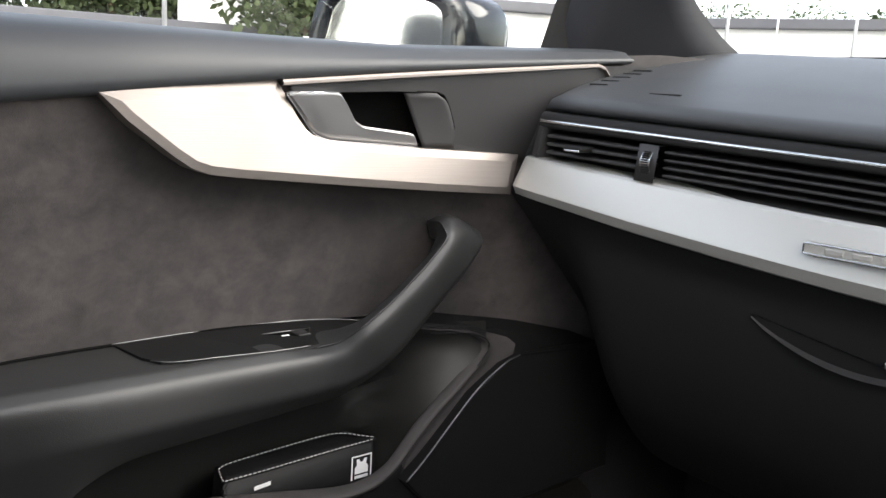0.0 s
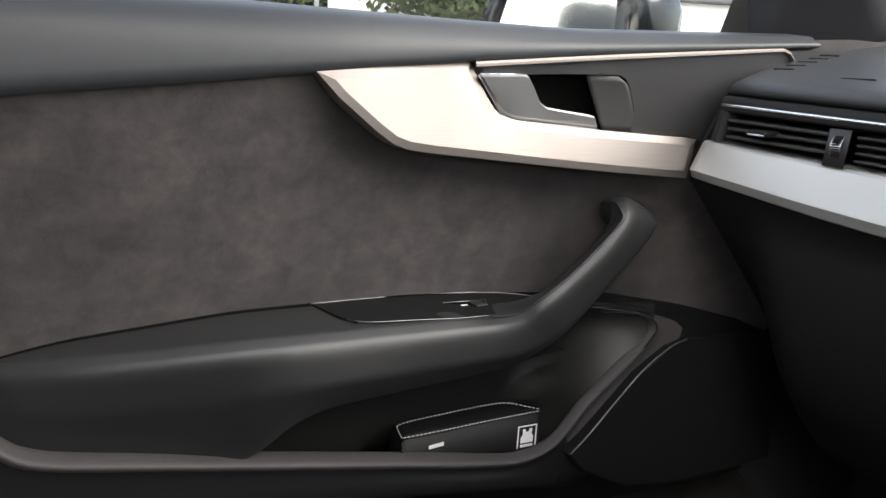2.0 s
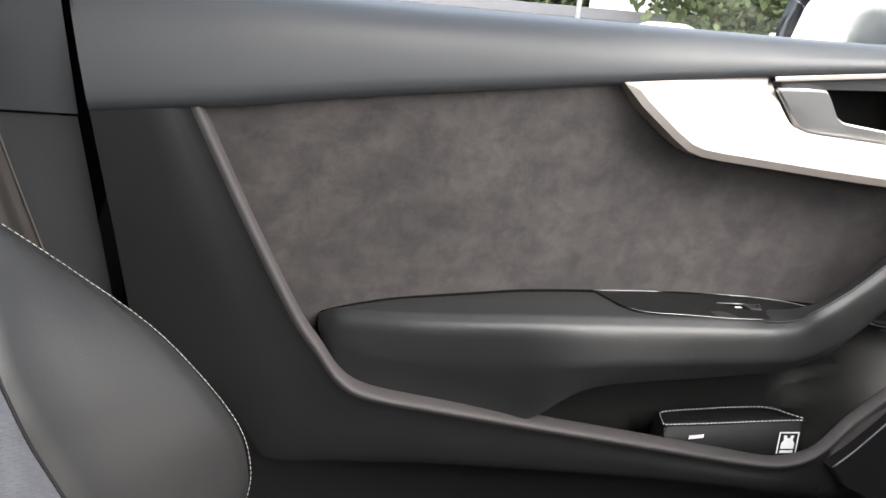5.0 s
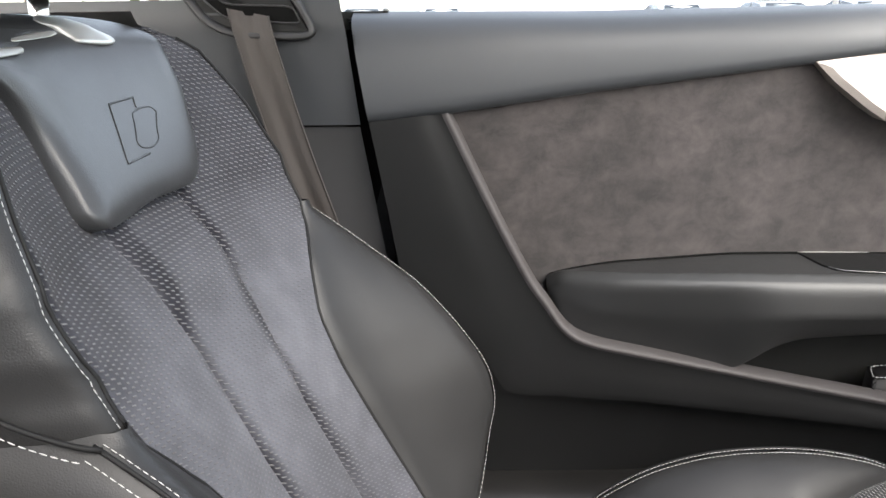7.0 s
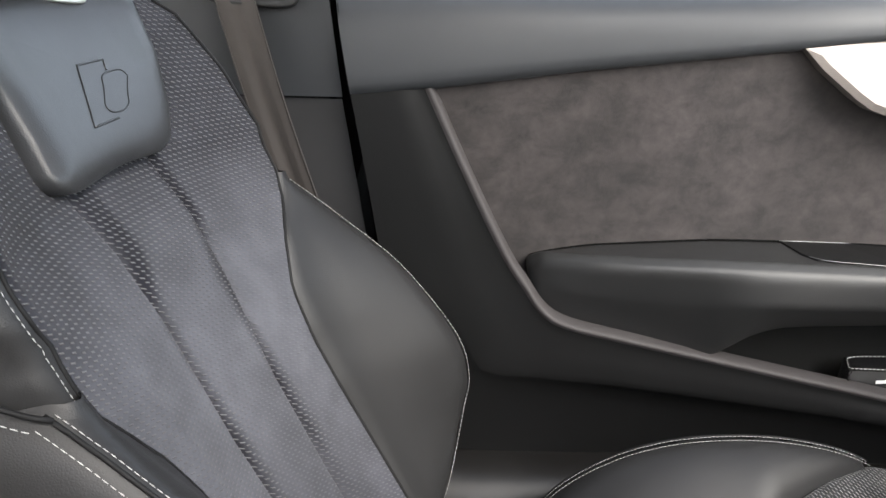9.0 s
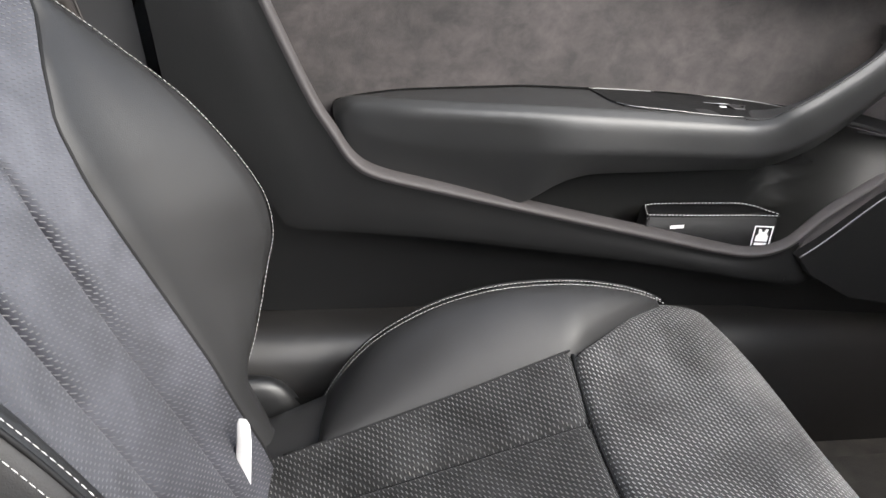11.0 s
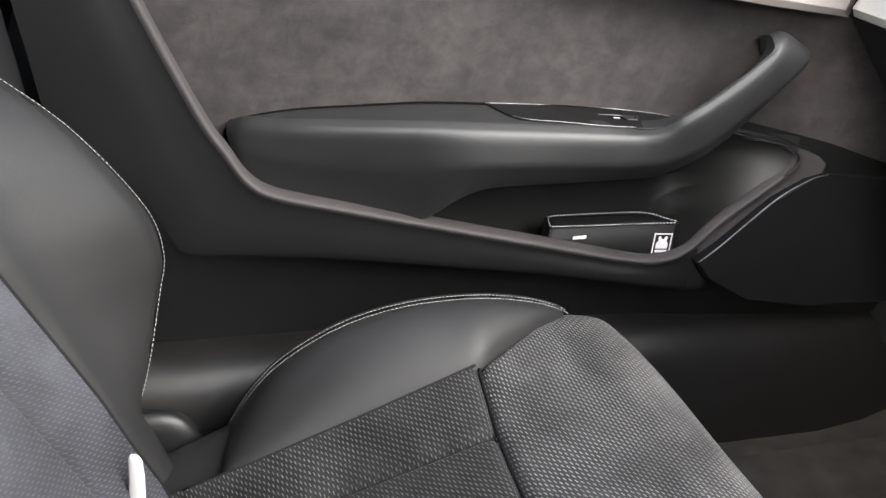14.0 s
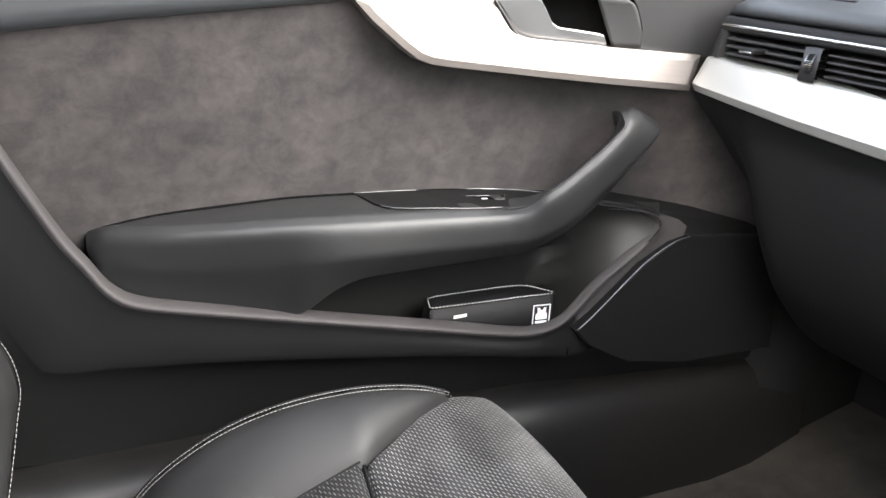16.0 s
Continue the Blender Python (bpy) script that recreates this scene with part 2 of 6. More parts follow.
# near-black colour that stands for the shade in gaps and hollows
M_VOID = mat("hollow_shade", (0.004, 0.004, 0.004), 0.8, bump=0, spec=0.05)
M_SOFT = mat("soft_black_plastic", (0.019, 0.019, 0.020), 0.55, spread=0.08, scale=8, fine=1400, bump=0.25)
M_PILLAR = mat("dark_pillar_skin", (0.016, 0.017, 0.021), 0.55, spread=0.08, scale=8, fine=1400, bump=0.15)
M_BELT = mat("padded_upper_skin", (0.031, 0.0335, 0.037), 0.5, spread=0.06, scale=6, fine=1500, bump=0.1)
M_LIP = mat("grained_lip_skin", (0.050, 0.0463, 0.0468), 0.6, spread=0.1, scale=10, fine=700, bump=0.35, spec=0.3)
M_HARD = mat("hard_black_plastic", (0.0078, 0.0080, 0.0082), 0.56, spread=0.1, scale=8, fine=900, bump=0.2, spec=0.18)
M_POCKET = mat("smooth_pocket_plastic", (0.0105, 0.0107, 0.0102), 0.46, spread=0.1, scale=8, fine=900, bump=0.06, spec=0.40)
M_SILL = mat("scuffed_sill_plastic", (0.0095, 0.0090, 0.0086), 0.43, spread=0.2, scale=14, fine=900, bump=0.15, spec=0.5)
M_GREYP = mat("dark_grey_plastic", (0.0085, 0.0088, 0.0092), 0.42, spread=0.08, scale=8, fine=900, bump=0.05)
M_DEEP = mat("matt_black_plastic", (0.0105, 0.0106, 0.0110), 0.62, spread=0.1, scale=8, fine=900, bump=0.1, spec=0.2)
M_GLOSS = mat("gloss_black", (0.010, 0.011, 0.013), 0.12, spread=0.05, bump=0)
M_ALU = brushed_mat()
M_SATIN = mat("satin_silver_paint", (0.46, 0.46, 0.44), 0.36, metal=0.55, spread=0.03, scale=10, bump=0.03)
M_CHROME = mat("chrome", (0.8, 0.8, 0.8), 0.16, metal=1, spread=0.02, bump=0)
M_FINE = mat("dull_trim_line", (0.22, 0.22, 0.225), 0.45, metal=1, spread=0.03, bump=0.02)
M_RIM = mat("pale_satin_rim", (0.24, 0.24, 0.24), 0.4, metal=1, spread=0.03, bump=0.02)
M_LEVER = mat("satin_lever_metal", (0.44, 0.44, 0.445), 0.38, metal=1, spread=0.03, bump=0.02)
M_THREAD = mat("pale_thread", (0.40, 0.395, 0.385), 0.8, spread=0.1, scale=200, bump=0)
M_CARPET = mat("dark_carpet", (0.046, 0.042, 0.037), 0.95, spread=0.6, scale=22, fine=420, bump=1.0, spec=0.1)
# unseen cloth, kept dark to hold back bounced light
M_LINER = mat("headliner_cloth", (0.06, 0.06, 0.062), 0.9, spread=0.05, scale=10, fine=800, bump=0.3)
M_KIT = mat("black_kit_fabric", (0.0065, 0.0065, 0.007), 0.6, spread=0.15, scale=30, fine=900, bump=0.3, spec=0.3)
M_WHITE = mat("white_print", (0.75, 0.75, 0.75), 0.5, spread=0.03, bump=0)
M_WEB = mat("belt_webbing", (0.036, 0.0305, 0.0275), 0.7, spread=0.2, scale=60, fine=1500, bump=0.4)
M_MIRROR = mat("mirror_silver", (0.9, 0.9, 0.9), 0.02, metal=1, spread=0.0, bump=0)
M_GLASS = glass_mat("window_glass", (0.94, 0.97, 0.96))

# ---- helpers for shapes ----
def spl(pts, n):
    """A smooth curve through points, n samples, evenly by length."""
    p = np.array(pts, float)
    if len(p) == 2:
        return [p[0] + (p[1] - p[0]) * i / (n - 1) for i in range(n)]
    e = np.vstack([2 * p[0] - p[1], p, 2 * p[-1] - p[-2]])
    out = []
    for i in range(1, len(e) - 2):
        a, b, c, d = e[i - 1], e[i], e[i + 1], e[i + 2]
        for k in range(24):
            t = k / 24
            out.append(0.5 * (2 * b + (c - a) * t + (2 * a - 5 * b + 4 * c - d) * t * t + (3 * b - a - 3 * c + d) * t ** 3))
    out.append(p[-1])
    out = np.array(out)
    s = np.concatenate([[0], np.cumsum(np.linalg.norm(np.diff(out, axis=0), axis=1))])
    return [np.array([np.interp(q, s, out[:, k]) for k in range(p.shape[1])]) for q in np.linspace(0, s[-1], n)]


def grid(rows, closed=False, caps=False, smooth=True):
    """A sheet through rows of points; the UV map is in metres."""
    bm = bmesh.new()
    uvl = bm.loops.layers.uv.new("UVMap")
    vs = [[bm.verts.new(tuple(float(c) for c in p)) for p in r] for r in rows]
    n = len(rows[0])
    arr = np.array([[tuple(map(float, p)) for p in r] for r in rows])
    du = np.zeros((len(rows), n))
    du[:, 1:] = np.cumsum(np.linalg.norm(np.diff(arr, axis=1), axis=2), axis=1)
    du -= du[:, n // 2:n // 2 + 1]
    dv = np.zeros((len(rows), n))
    dv[1:, :] = np.cumsum(np.linalg.norm(np.diff(arr, axis=0), axis=2), axis=0).mean(axis=1, keepdims=True)
    for i in range(len(rows) - 1):
        for j in range(n if closed else n - 1):
            k = (j + 1) % n
            f = bm.faces.new((vs[i][j], vs[i][k], vs[i + 1][k], vs[i + 1][j]))
            f.smooth = smooth
            for lp, (a, c) in zip(f.loops, ((i, j), (i, k), (i + 1, k), (i + 1, j))):
                lp[uvl].uv = (du[a, c], dv[a, c])
    if closed and caps:
        for r in (vs[0], vs[-1]):
            bm.faces.new(r).smooth = False
    bmesh.ops.recalc_face_normals(bm, faces=bm.faces[:])
    return bm


def thicken(bm, d):
    """Gives a sheet a thickness d against its normals."""
    geo = bmesh.ops.solidify(bm, geom=bm.faces[:], thickness=d)
    return bm


def tube(path, r, n=8, taper=None):
    """A round bar along a path."""
    p = np.array([tuple(map(float, q)) for q in path])
    rows = []
    for i in range(len(p)):
        t = p[min(i + 1, len(p) - 1)] - p[max(i - 1, 0)]
        t = t / (np.linalg.norm(t) + 1e-9)
        a = np.cross(t, (0, 0, 1) if abs(t[2]) < 0.9 else (1, 0, 0))
        a /= np.linalg.norm(a)
        b = np.cross(t, a)
        q = r if taper is None else r * taper(i / (len(p) - 1))
        rows.append([p[i] + q * (math.cos(2 * math.pi * k / n) * a + math.sin(2 * math.pi * k / n) * b) for k in range(n)])
    return grid(rows, closed=True, caps=True)


def offset(poly, d):
    """A closed outline in a plane, moved inwards by d."""
    q = np.array(poly, float)
    area = 0.5 * np.sum(q[:, 0] * np.roll(q[:, 1], -1) - np.roll(q[:, 0], -1) * q[:, 1])
    s = 1 if area > 0 else -1
    out = []
    for i in range(len(q)):
        a, b, c = q[i - 1], q[i], q[(i + 1) % len(q)]
        e1, e2 = (b - a) / (np.linalg.norm(b - a) + 1e-9), (c - b) / (np.linalg.norm(c - b) + 1e-9)
        n1, n2 = np.array((-e1[1], e1[0])) * s, np.array((-e2[1], e2[0])) * s
        m = n1 + n2
        m /= max(np.linalg.norm(m), 0.3)
        k = d / max(0.45, float(np.dot(m, n1)))
        out.append(b + m * k)
    return out


def plate(outline, yf, depth=0.02, bevel=0.003, drop=None, strips=0):
    """A plate seen from inside the car: outline in x and z, face at y = yf(x, z), with a bevelled rim that falls back."""
    drop = bevel if drop is None else drop
    bm = bmesh.new()
    inner = offset(outline, bevel)
    back = [bm.verts.new((x, yf(x, z) + depth, z)) for x, z in outline]
    rim = [bm.verts.new((x, yf(x, z) + drop, z)) for x, z in outline]
    face = [bm.verts.new((x, yf(x, z), z)) for x, z in inner]
    n = len(outline)
    for a, b in ((back, rim), (rim, face)):
        for i in range(n):
            bm.faces.new((a[i], a[(i + 1) % n], b[(i + 1) % n], b[i]))
    f = bm.faces.new(face)
    bmesh.ops.recalc_face_normals(bm, faces=bm.faces[:])
    if not strips:
        bmesh.ops.triangulate(bm, faces=[f])
        return bm
    # a broad face is cut into upright strips that follow the curve
    f.material_index = 1
    xs = [p[0] for p in inner]
    for k in range(1, strips):
        fs = [q for q in bm.faces if q.material_index]
        geo = fs + list({e for q in fs for e in q.edges}) + list({v for q in fs for v in q.verts})
        bmesh.ops.bisect_plane(bm, geom=geo, dist=1e-6, plane_co=(min(xs) + (max(xs) - min(xs)) * k / strips, 0, 0), plane_no=(1, 0, 0))
    for e in bm.edges:
        e.smooth = len({q.material_index for q in e.link_faces}) == 1 and e.link_faces[0].material_index == 1
    for q in bm.faces:
        q.smooth, q.material_index = q.material_index == 1, 0
    return bm


def ngon(corners, n=6, r=0.3):
    """Rounds a closed outline's corners: r is the share of each side that is cut."""
    q = [np.array(c, float) for c in corners]
    out = []
    for i in range(len(q)):
        a, b, c = q[i - 1], q[i], q[(i + 1) % len(q)]
        p0, p2 = b + (a - b) * r, b + (c - b) * r
        for k in range(n + 1):
            t = k / n
            out.append((1 - t) ** 2 * p0 + 2 * t * (1 - t) * b + t * t * p2)
    return out


def box(bm, x0, x1, y0, y1, z0, z1, bevel=0.0):
    """Adds a box, bevelled where asked."""
    v = [bm.verts.new((x, y, z)) for x in (x0, x1) for y in (y0, y1) for z in (z0, z1)]
    fs = [bm.faces.new([v[i] for i in q]) for q in ((0, 1, 3, 2), (4, 6, 7, 5), (0, 4, 5, 1), (2, 3, 7, 6), (0, 2, 6, 4), (1, 5, 7, 3))]
    if bevel:
        es = {e for f in fs for e in f.edges}
        bmesh.ops.bevel(bm, geom=list(es), offset=bevel, segments=2, affect="EDGES", profile=0.5)
    bmesh.ops.recalc_face_normals(bm, faces=bm.faces[:])
    return bm


def boxed(*a, bevel=0.0):
    return box(bmesh.new(), *a, bevel=bevel)


def thing(name, base, label, category, group="", kind=""):
    """An empty at a thing's base, to carry its parts."""
    ob = new(name)
    ob.empty_display_size = 0.05
    ob.location = base
    bpy.context.view_layer.update()
    return tagged(ob, label, category, group, kind)


def part(name, bm, material, parent=None, label=""):
    """One mesh, in the car's own coordinates, under a thing or under a part."""
    me = bpy.data.meshes.new(name)
    bm.normal_update()
    bm.to_mesh(me)
    bm.free()
    me.materials.append(material)
    ob = new(name, me)
    if parent is not None:
        ob.parent = parent
        ob.matrix_parent_inverse = Matrix.Translation(-parent.location)
    return tagged(ob, label)


def stitches(path, step=0.0062, dash=0.0042, r=0.0009, lift=(0, 0, 0)):
    """A row of thread dashes along a path, as one piece of sewing."""
    p = np.array([tuple(map(float, q)) for q in path]) + np.array(lift)
    s = np.concatenate([[0], np.cumsum(np.linalg.norm(np.diff(p, axis=0), axis=1))])
    verts, faces = [], []
    at = lambda q: np.array([np.interp(q, s, p[:, k]) for k in range(3)])
    q = 0.0
    while q + dash < s[-1]:
        a, b = at(q), at(q + dash)
        t = (b - a) / np.linalg.norm(b - a)
        u = np.cross(t, (0, 0, 1) if abs(t[2]) < 0.9 else (1, 0, 0))
        u /= np.linalg.norm(u)
        w = np.cross(t, u)
        k = len(verts)
        for e, rr in ((a, 0.5 * r), ((a + b) / 2, r), (b, 0.5 * r)):
            verts += [tuple(e + rr * u), tuple(e + rr * w), tuple(e - rr * u), tuple(e - rr * w)]
        for g in (0, 4):
            for i in range(4):
                faces.append((k + g + i, k + g + (i + 1) % 4, k + g + 4 + (i + 1) % 4, k + g + 4 + i))
        faces += [(k, k + 1, k + 2, k + 3), (k + 8, k + 9, k + 10, k + 11)]
        q += step
    me = bpy.data.meshes.new("stitching")
    me.from_pydata(verts, [], faces)
    bm = bmesh.new()
    bm.from_mesh(me)
    bpy.data.meshes.remove(me)
    bmesh.ops.recalc_face_normals(bm, faces=bm.faces[:])
    return bm

# ---- the door ----
def yb(x, z):
    """The door lining's base surface: it leans in towards the top and curves in towards the front."""
    return 0.775 - 0.2 * (z - 0.95) - 0.2 * max(0.0, x - 0.3) ** 2


def belt_low(x):
    """Height of the lower edge of the padded upper roll."""
    return float(np.interp(x, (-0.30, -0.179, 0.014, 0.262, 0.433, 0.604, 0.88, 0.96), (1.066, 1.079, 1.106, 1.136, 1.157, 1.176, 1.203, 1.21)))


door = thing("car_door", (0.3, 0.8, 0.55), "closed passenger door with dark suede lining and brushed aluminium trim", "car door")

# suede lining, slightly domed
rows = []
for i in range(25):
    r = []
    for x in np.linspace(-0.22, 1.06, 64):
        z0 = float(np.interp(x, (0.08, 0.2, 0.66, 0.80, 1.06), (0.765, 0.845, 0.845, 0.825, 0.74)))
        z = z0 + i * (belt_low(x) + 0.01 - z0) / 24
        r.append((x, yb(x, z) + 0.004, z))
    rows.append(r)
bm = grid(rows)
bmesh.ops.delete(bm, geom=[fc for fc in bm.faces if 0.49 < fc.calc_center_median().x < 0.70 and fc.calc_center_median().z > 1.085], context="FACES")
part("suede_panel", bm, M_SUEDE, door, "mottled dark brown suede")

# padded roll under the window, from the suede's edge up to the glass
rows = []
for x in np.linspace(-0.284, 0.905, 44):
    zl = belt_low(x)
    ze = float(np.interp(x, (-0.284, 0.0, 0.45, 0.6, 0.95), (1.1935, 1.191, 1.1965, 1.199, 1.220)))
    h = max(ze - zl, 0.012)
    y0 = yb(x, zl)
    f = min(1.0, h / 0.08)
    sec = [(y0 + 0.012, zl - 0.004), (y0 - 0.006, zl), (y0 - 0.011, zl + 0.10 * h), (y0 - 0.010, zl + 0.45 * h), (y0 - 0.004 * f, zl + 0.72 * h),
           (y0 + 0.012 * f, zl + 0.93 * h), (y0 + 0.036 * f + 0.006, ze + 0.003), (y0 + 0.07, ze + 0.006), (y0 + 0.085, ze - 0.01)]
    sec = spl([(x - 0.163 * (z - 1.136) * max(0.0, -x / 0.284), y, z) for y, z in sec], 22)
    rows.append(sec)
part("upper_roll", grid(rows), M_BELT, door, "padded dark grey upper roll")
part("roll_end", grid([[(-0.282 - 0.163 * (1.062 + 0.112 * k / 6 - 1.136), yb(-0.29, 1.07) + q, 1.062 + 0.112 * k / 6) for k in range(7)] for q in (-0.004, 0.07)]), M_DEEP, door)

# brushed aluminium trim with its broad chamfer
trim_low = [(0.261, 1.136), (0.286, 1.112), (0.328, 1.080), (0.348, 1.067), (0.366, 1.061), (0.395, 1.0575), (0.548, 1.044), (0.66, 1.035), (0.795, 1.0255)]
trim_up = [(0.805, 1.0785), (0.627, 1.087), (0.52, 1.094), (0.497, 1.097), (0.483, 1.101), (0.474, 1.107), (0.462, 1.121), (0.438, 1.156), (0.349, 1.147)]
yt = lambda x, z: yb(x, 1.15) - 0.007 - 0.22 * (1.152 - z)
def onto(p):
    x, z = p
    for _ in range(3):
        k = (yt(x, z) + 0.006) / 0.741
        x, z = 0.005 + (p[0] - 0.005) * k, 1.152 + (p[1] - 1.152) * k
    return x, z
trim_low, trim_up = [onto(p) for p in trim_low], [onto(p) for p in trim_up]
part("decor_trim", plate(trim_low + trim_up, yt, 0.03, 0.0085, 0.0028, strips=24), M_ALU, door, "brushed aluminium trim")

# dark bezel round the lever, with its pocket
bez = [(0.441, 1.157), (0.604, 1.174), (0.75, 1.188), (0.88, 1.2), (0.95, 1.206), (0.97, 1.20), (0.985, 1.12), (0.97, 1.07), (0.80, 1.078), (0.627, 1.0885), (0.52, 1.0955), (0.498, 1.0985), (0.485, 1.102), (0.477, 1.108), (0.465, 1.122)]
hole = [(0.503, 1.1475), (0.56, 1.1512), (0.588, 1.1525), (0.626, 1.1538), (0.637, 1.1505), (0.647, 1.139), (0.6605, 1.114), (0.664, 1.094), (0.622, 1.0895), (0.55, 1.096), (0.515, 1.12)]
bm = bmesh.new()
yz = lambda x, z: yb(x, z) - 0.007
vo = [bm.verts.new((x, yz(x, z), z)) for x, z in bez]
vh = [bm.verts.new((x, yz(x, z), z)) for x, z in hole]
eo = [bm.edges.new((vo[i], vo[(i + 1) % len(vo)])) for i in range(len(vo))]
eh = [bm.edges.new((vh[i], vh[(i + 1) % len(vh)])) for i in range(len(vh))]
bmesh.ops.triangle_fill(bm, edges=eo + eh, use_beauty=True)
bmesh.ops.recalc_face_normals(bm, faces=bm.faces[:])
bmesh.ops.triangulate(bm, faces=[f for f in bm.faces if len(f.verts) > 4])
part("lever_bezel", bm, M_SOFT, door, "dark bezel round the lever")
# the cup is coloured near-black to give it deep shade
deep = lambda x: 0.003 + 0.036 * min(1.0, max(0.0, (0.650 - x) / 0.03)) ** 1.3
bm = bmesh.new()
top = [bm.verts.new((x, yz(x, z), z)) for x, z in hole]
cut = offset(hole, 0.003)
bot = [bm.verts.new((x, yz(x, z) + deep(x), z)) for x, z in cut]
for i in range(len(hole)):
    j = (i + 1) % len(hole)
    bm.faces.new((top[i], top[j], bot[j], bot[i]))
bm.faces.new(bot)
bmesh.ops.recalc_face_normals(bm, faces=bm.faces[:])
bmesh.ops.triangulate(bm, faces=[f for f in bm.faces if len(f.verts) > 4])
part("lever_cup", bm, M_VOID, door, "cup behind the lever, painted near-black for its shade")
rows = []
for u in np.linspace(0, 1, 10):
    r = []
    for v in np.linspace(0, 1, 10):
        z = 1.1528 - 0.063 * v
        xa = 0.588 + 0.034 * v                                     # where the scoop breaks off into the cup
        xe = float(np.interp(v, (0, 0.06, 0.25, 0.65, 1), (0.626, 0.637, 0.647, 0.660, 0.664)))
        x = xa + (xe - xa) * u
        r.append((x, yz(x, z) + 0.0004 + 0.009 * (1 - u) ** 1.4 * (1 - 0.75 * v), z))
    rows.append(r)
part("cup_scoop", thicken(grid(rows), 0.002), M_SOFT, door, "dark grey finger scoop")
part("scoop_edge", tube(spl([(x, yz(x, z), z) for x, z in ((0.60, 1.1535), (0.625, 1.1542), (0.637, 1.151), (0.647, 1.139), (0.6585, 1.118))], 20), 0.0007), M_DEEP, door)

# bright strip along the bezel's top
rows = []
for k, (x, z) in enumerate(spl([(0.434, 1.1568), (0.62, 1.1772), (0.75, 1.1905), (0.842, 1.2), (0.856, 1.1998), (0.864, 1.196), (0.870, 1.190)], 40)):
    w = 0.0068 * min(1.0, 1.3 - k / 39 * 0.6)
    y = yz(x, z)
    rows.append([(x, y + 0.004, z + 0.001), (x, y - 0.0035, z), (x, y - 0.005, z - 0.35 * w), (x, y - 0.005, z - 0.75 * w), (x, y + 0.003, z - w)])
part("bright_strip", grid(rows, smooth=False), M_ALU, door, "bright aluminium strip")

# lever
lev = [(0.438, 1.1440), (0.498, 1.1472), (0.509, 1.1345), (0.5205, 1.1185), (0.531, 1.1128), (0.590, 1.1070), (0.598, 1.1050), (0.6065, 1.0910), (0.563, 1.0938), (0.500, 1.0972), (0.487, 1.0995), (0.473, 1.1060), (0.458, 1.1225)]
yl_ = lambda x, z: yb(0.53, 1.12) - 0.019 - 0.12 * (x - 0.53) - 0.2 * (z - 1.12)
lever = part("door_lever", plate([tuple(p) for p in ngon(lev, 2, 0.16)], yl_, 0.016, 0.0022), M_LEVER, door, "satin metal door lever")
part("lever_lip", tube(spl([(x, yl_(x, z) + 0.0015, z) for x, z in ((0.4375, 1.1435), (0.457, 1.1218), (0.472, 1.1052), (0.486, 1.0985), (0.50, 1.0962), (0.563, 1.0928), (0.6065, 1.0900))], 34), 0.0009), M_FINE, lever, "thin bright lower edge")
part("lever_lip", tube([(x, yl_(x, z), z) for x, z in ((0.439, 1.1446), (0.497, 1.1476))], 0.0008), M_CHROME, lever)

# lower lining: lip, upper face, crease and undercut
C1 = [(-0.172, 0.742, 1.079), (-0.119, 0.742, 0.967), (-0.070, 0.741, 0.872), (-0.044, 0.737, 0.834), (-0.022, 0.732, 0.8035), (0.008, 0.728, 0.7855), (0.09, 0.726, 0.7675), (0.24, 0.725, 0.7368), (0.372, 0.721, 0.7115), (0.489, 0.713, 0.6905), (0.544, 0.707, 0.687), (0.586, 0.702, 0.703), (0.629, 0.698, 0.750), (0.700, 0.690, 0.812), (0.719, 0.688, 0.833), (0.716, 0.690, 0.847), (0.69, 0.697, 0.859), (0.63, 0.712, 0.869), (0.59, 0.726, 0.874)]
C2 = [(-0.273, 0.745, 1.068), (-0.252, 0.75, 0.95), (-0.228, 0.76, 0.80), (-0.210, 0.765, 0.68), (-0.20, 0.765, 0.572), (-0.10, 0.762, 0.567), (0.05, 0.758, 0.563), (0.22, 0.754, 0.559), (0.37, 0.75, 0.557), (0.5, 0.745, 0.556), (0.58, 0.742, 0.555), (0.66, 0.74, 0.553), (0.85, 0.735, 0.553), (1.05, 0.715, 0.58), (1.05, 0.70, 0.76), (0.93, 0.700, 0.822), (0.79, 0.716, 0.859), (0.66, 0.736, 0.882), (0.60, 0.752, 0.886)]
FR = [0.6, 0.6, 0.58, 0.52, 0.44, 0.39, 0.365, 0.35, 0.335, 0.34, 0.38, 0.48, 0.3, 0.3, 0.3, 0.5, 0.5, 0.5, 0.5]
a = spl(C1, 120)
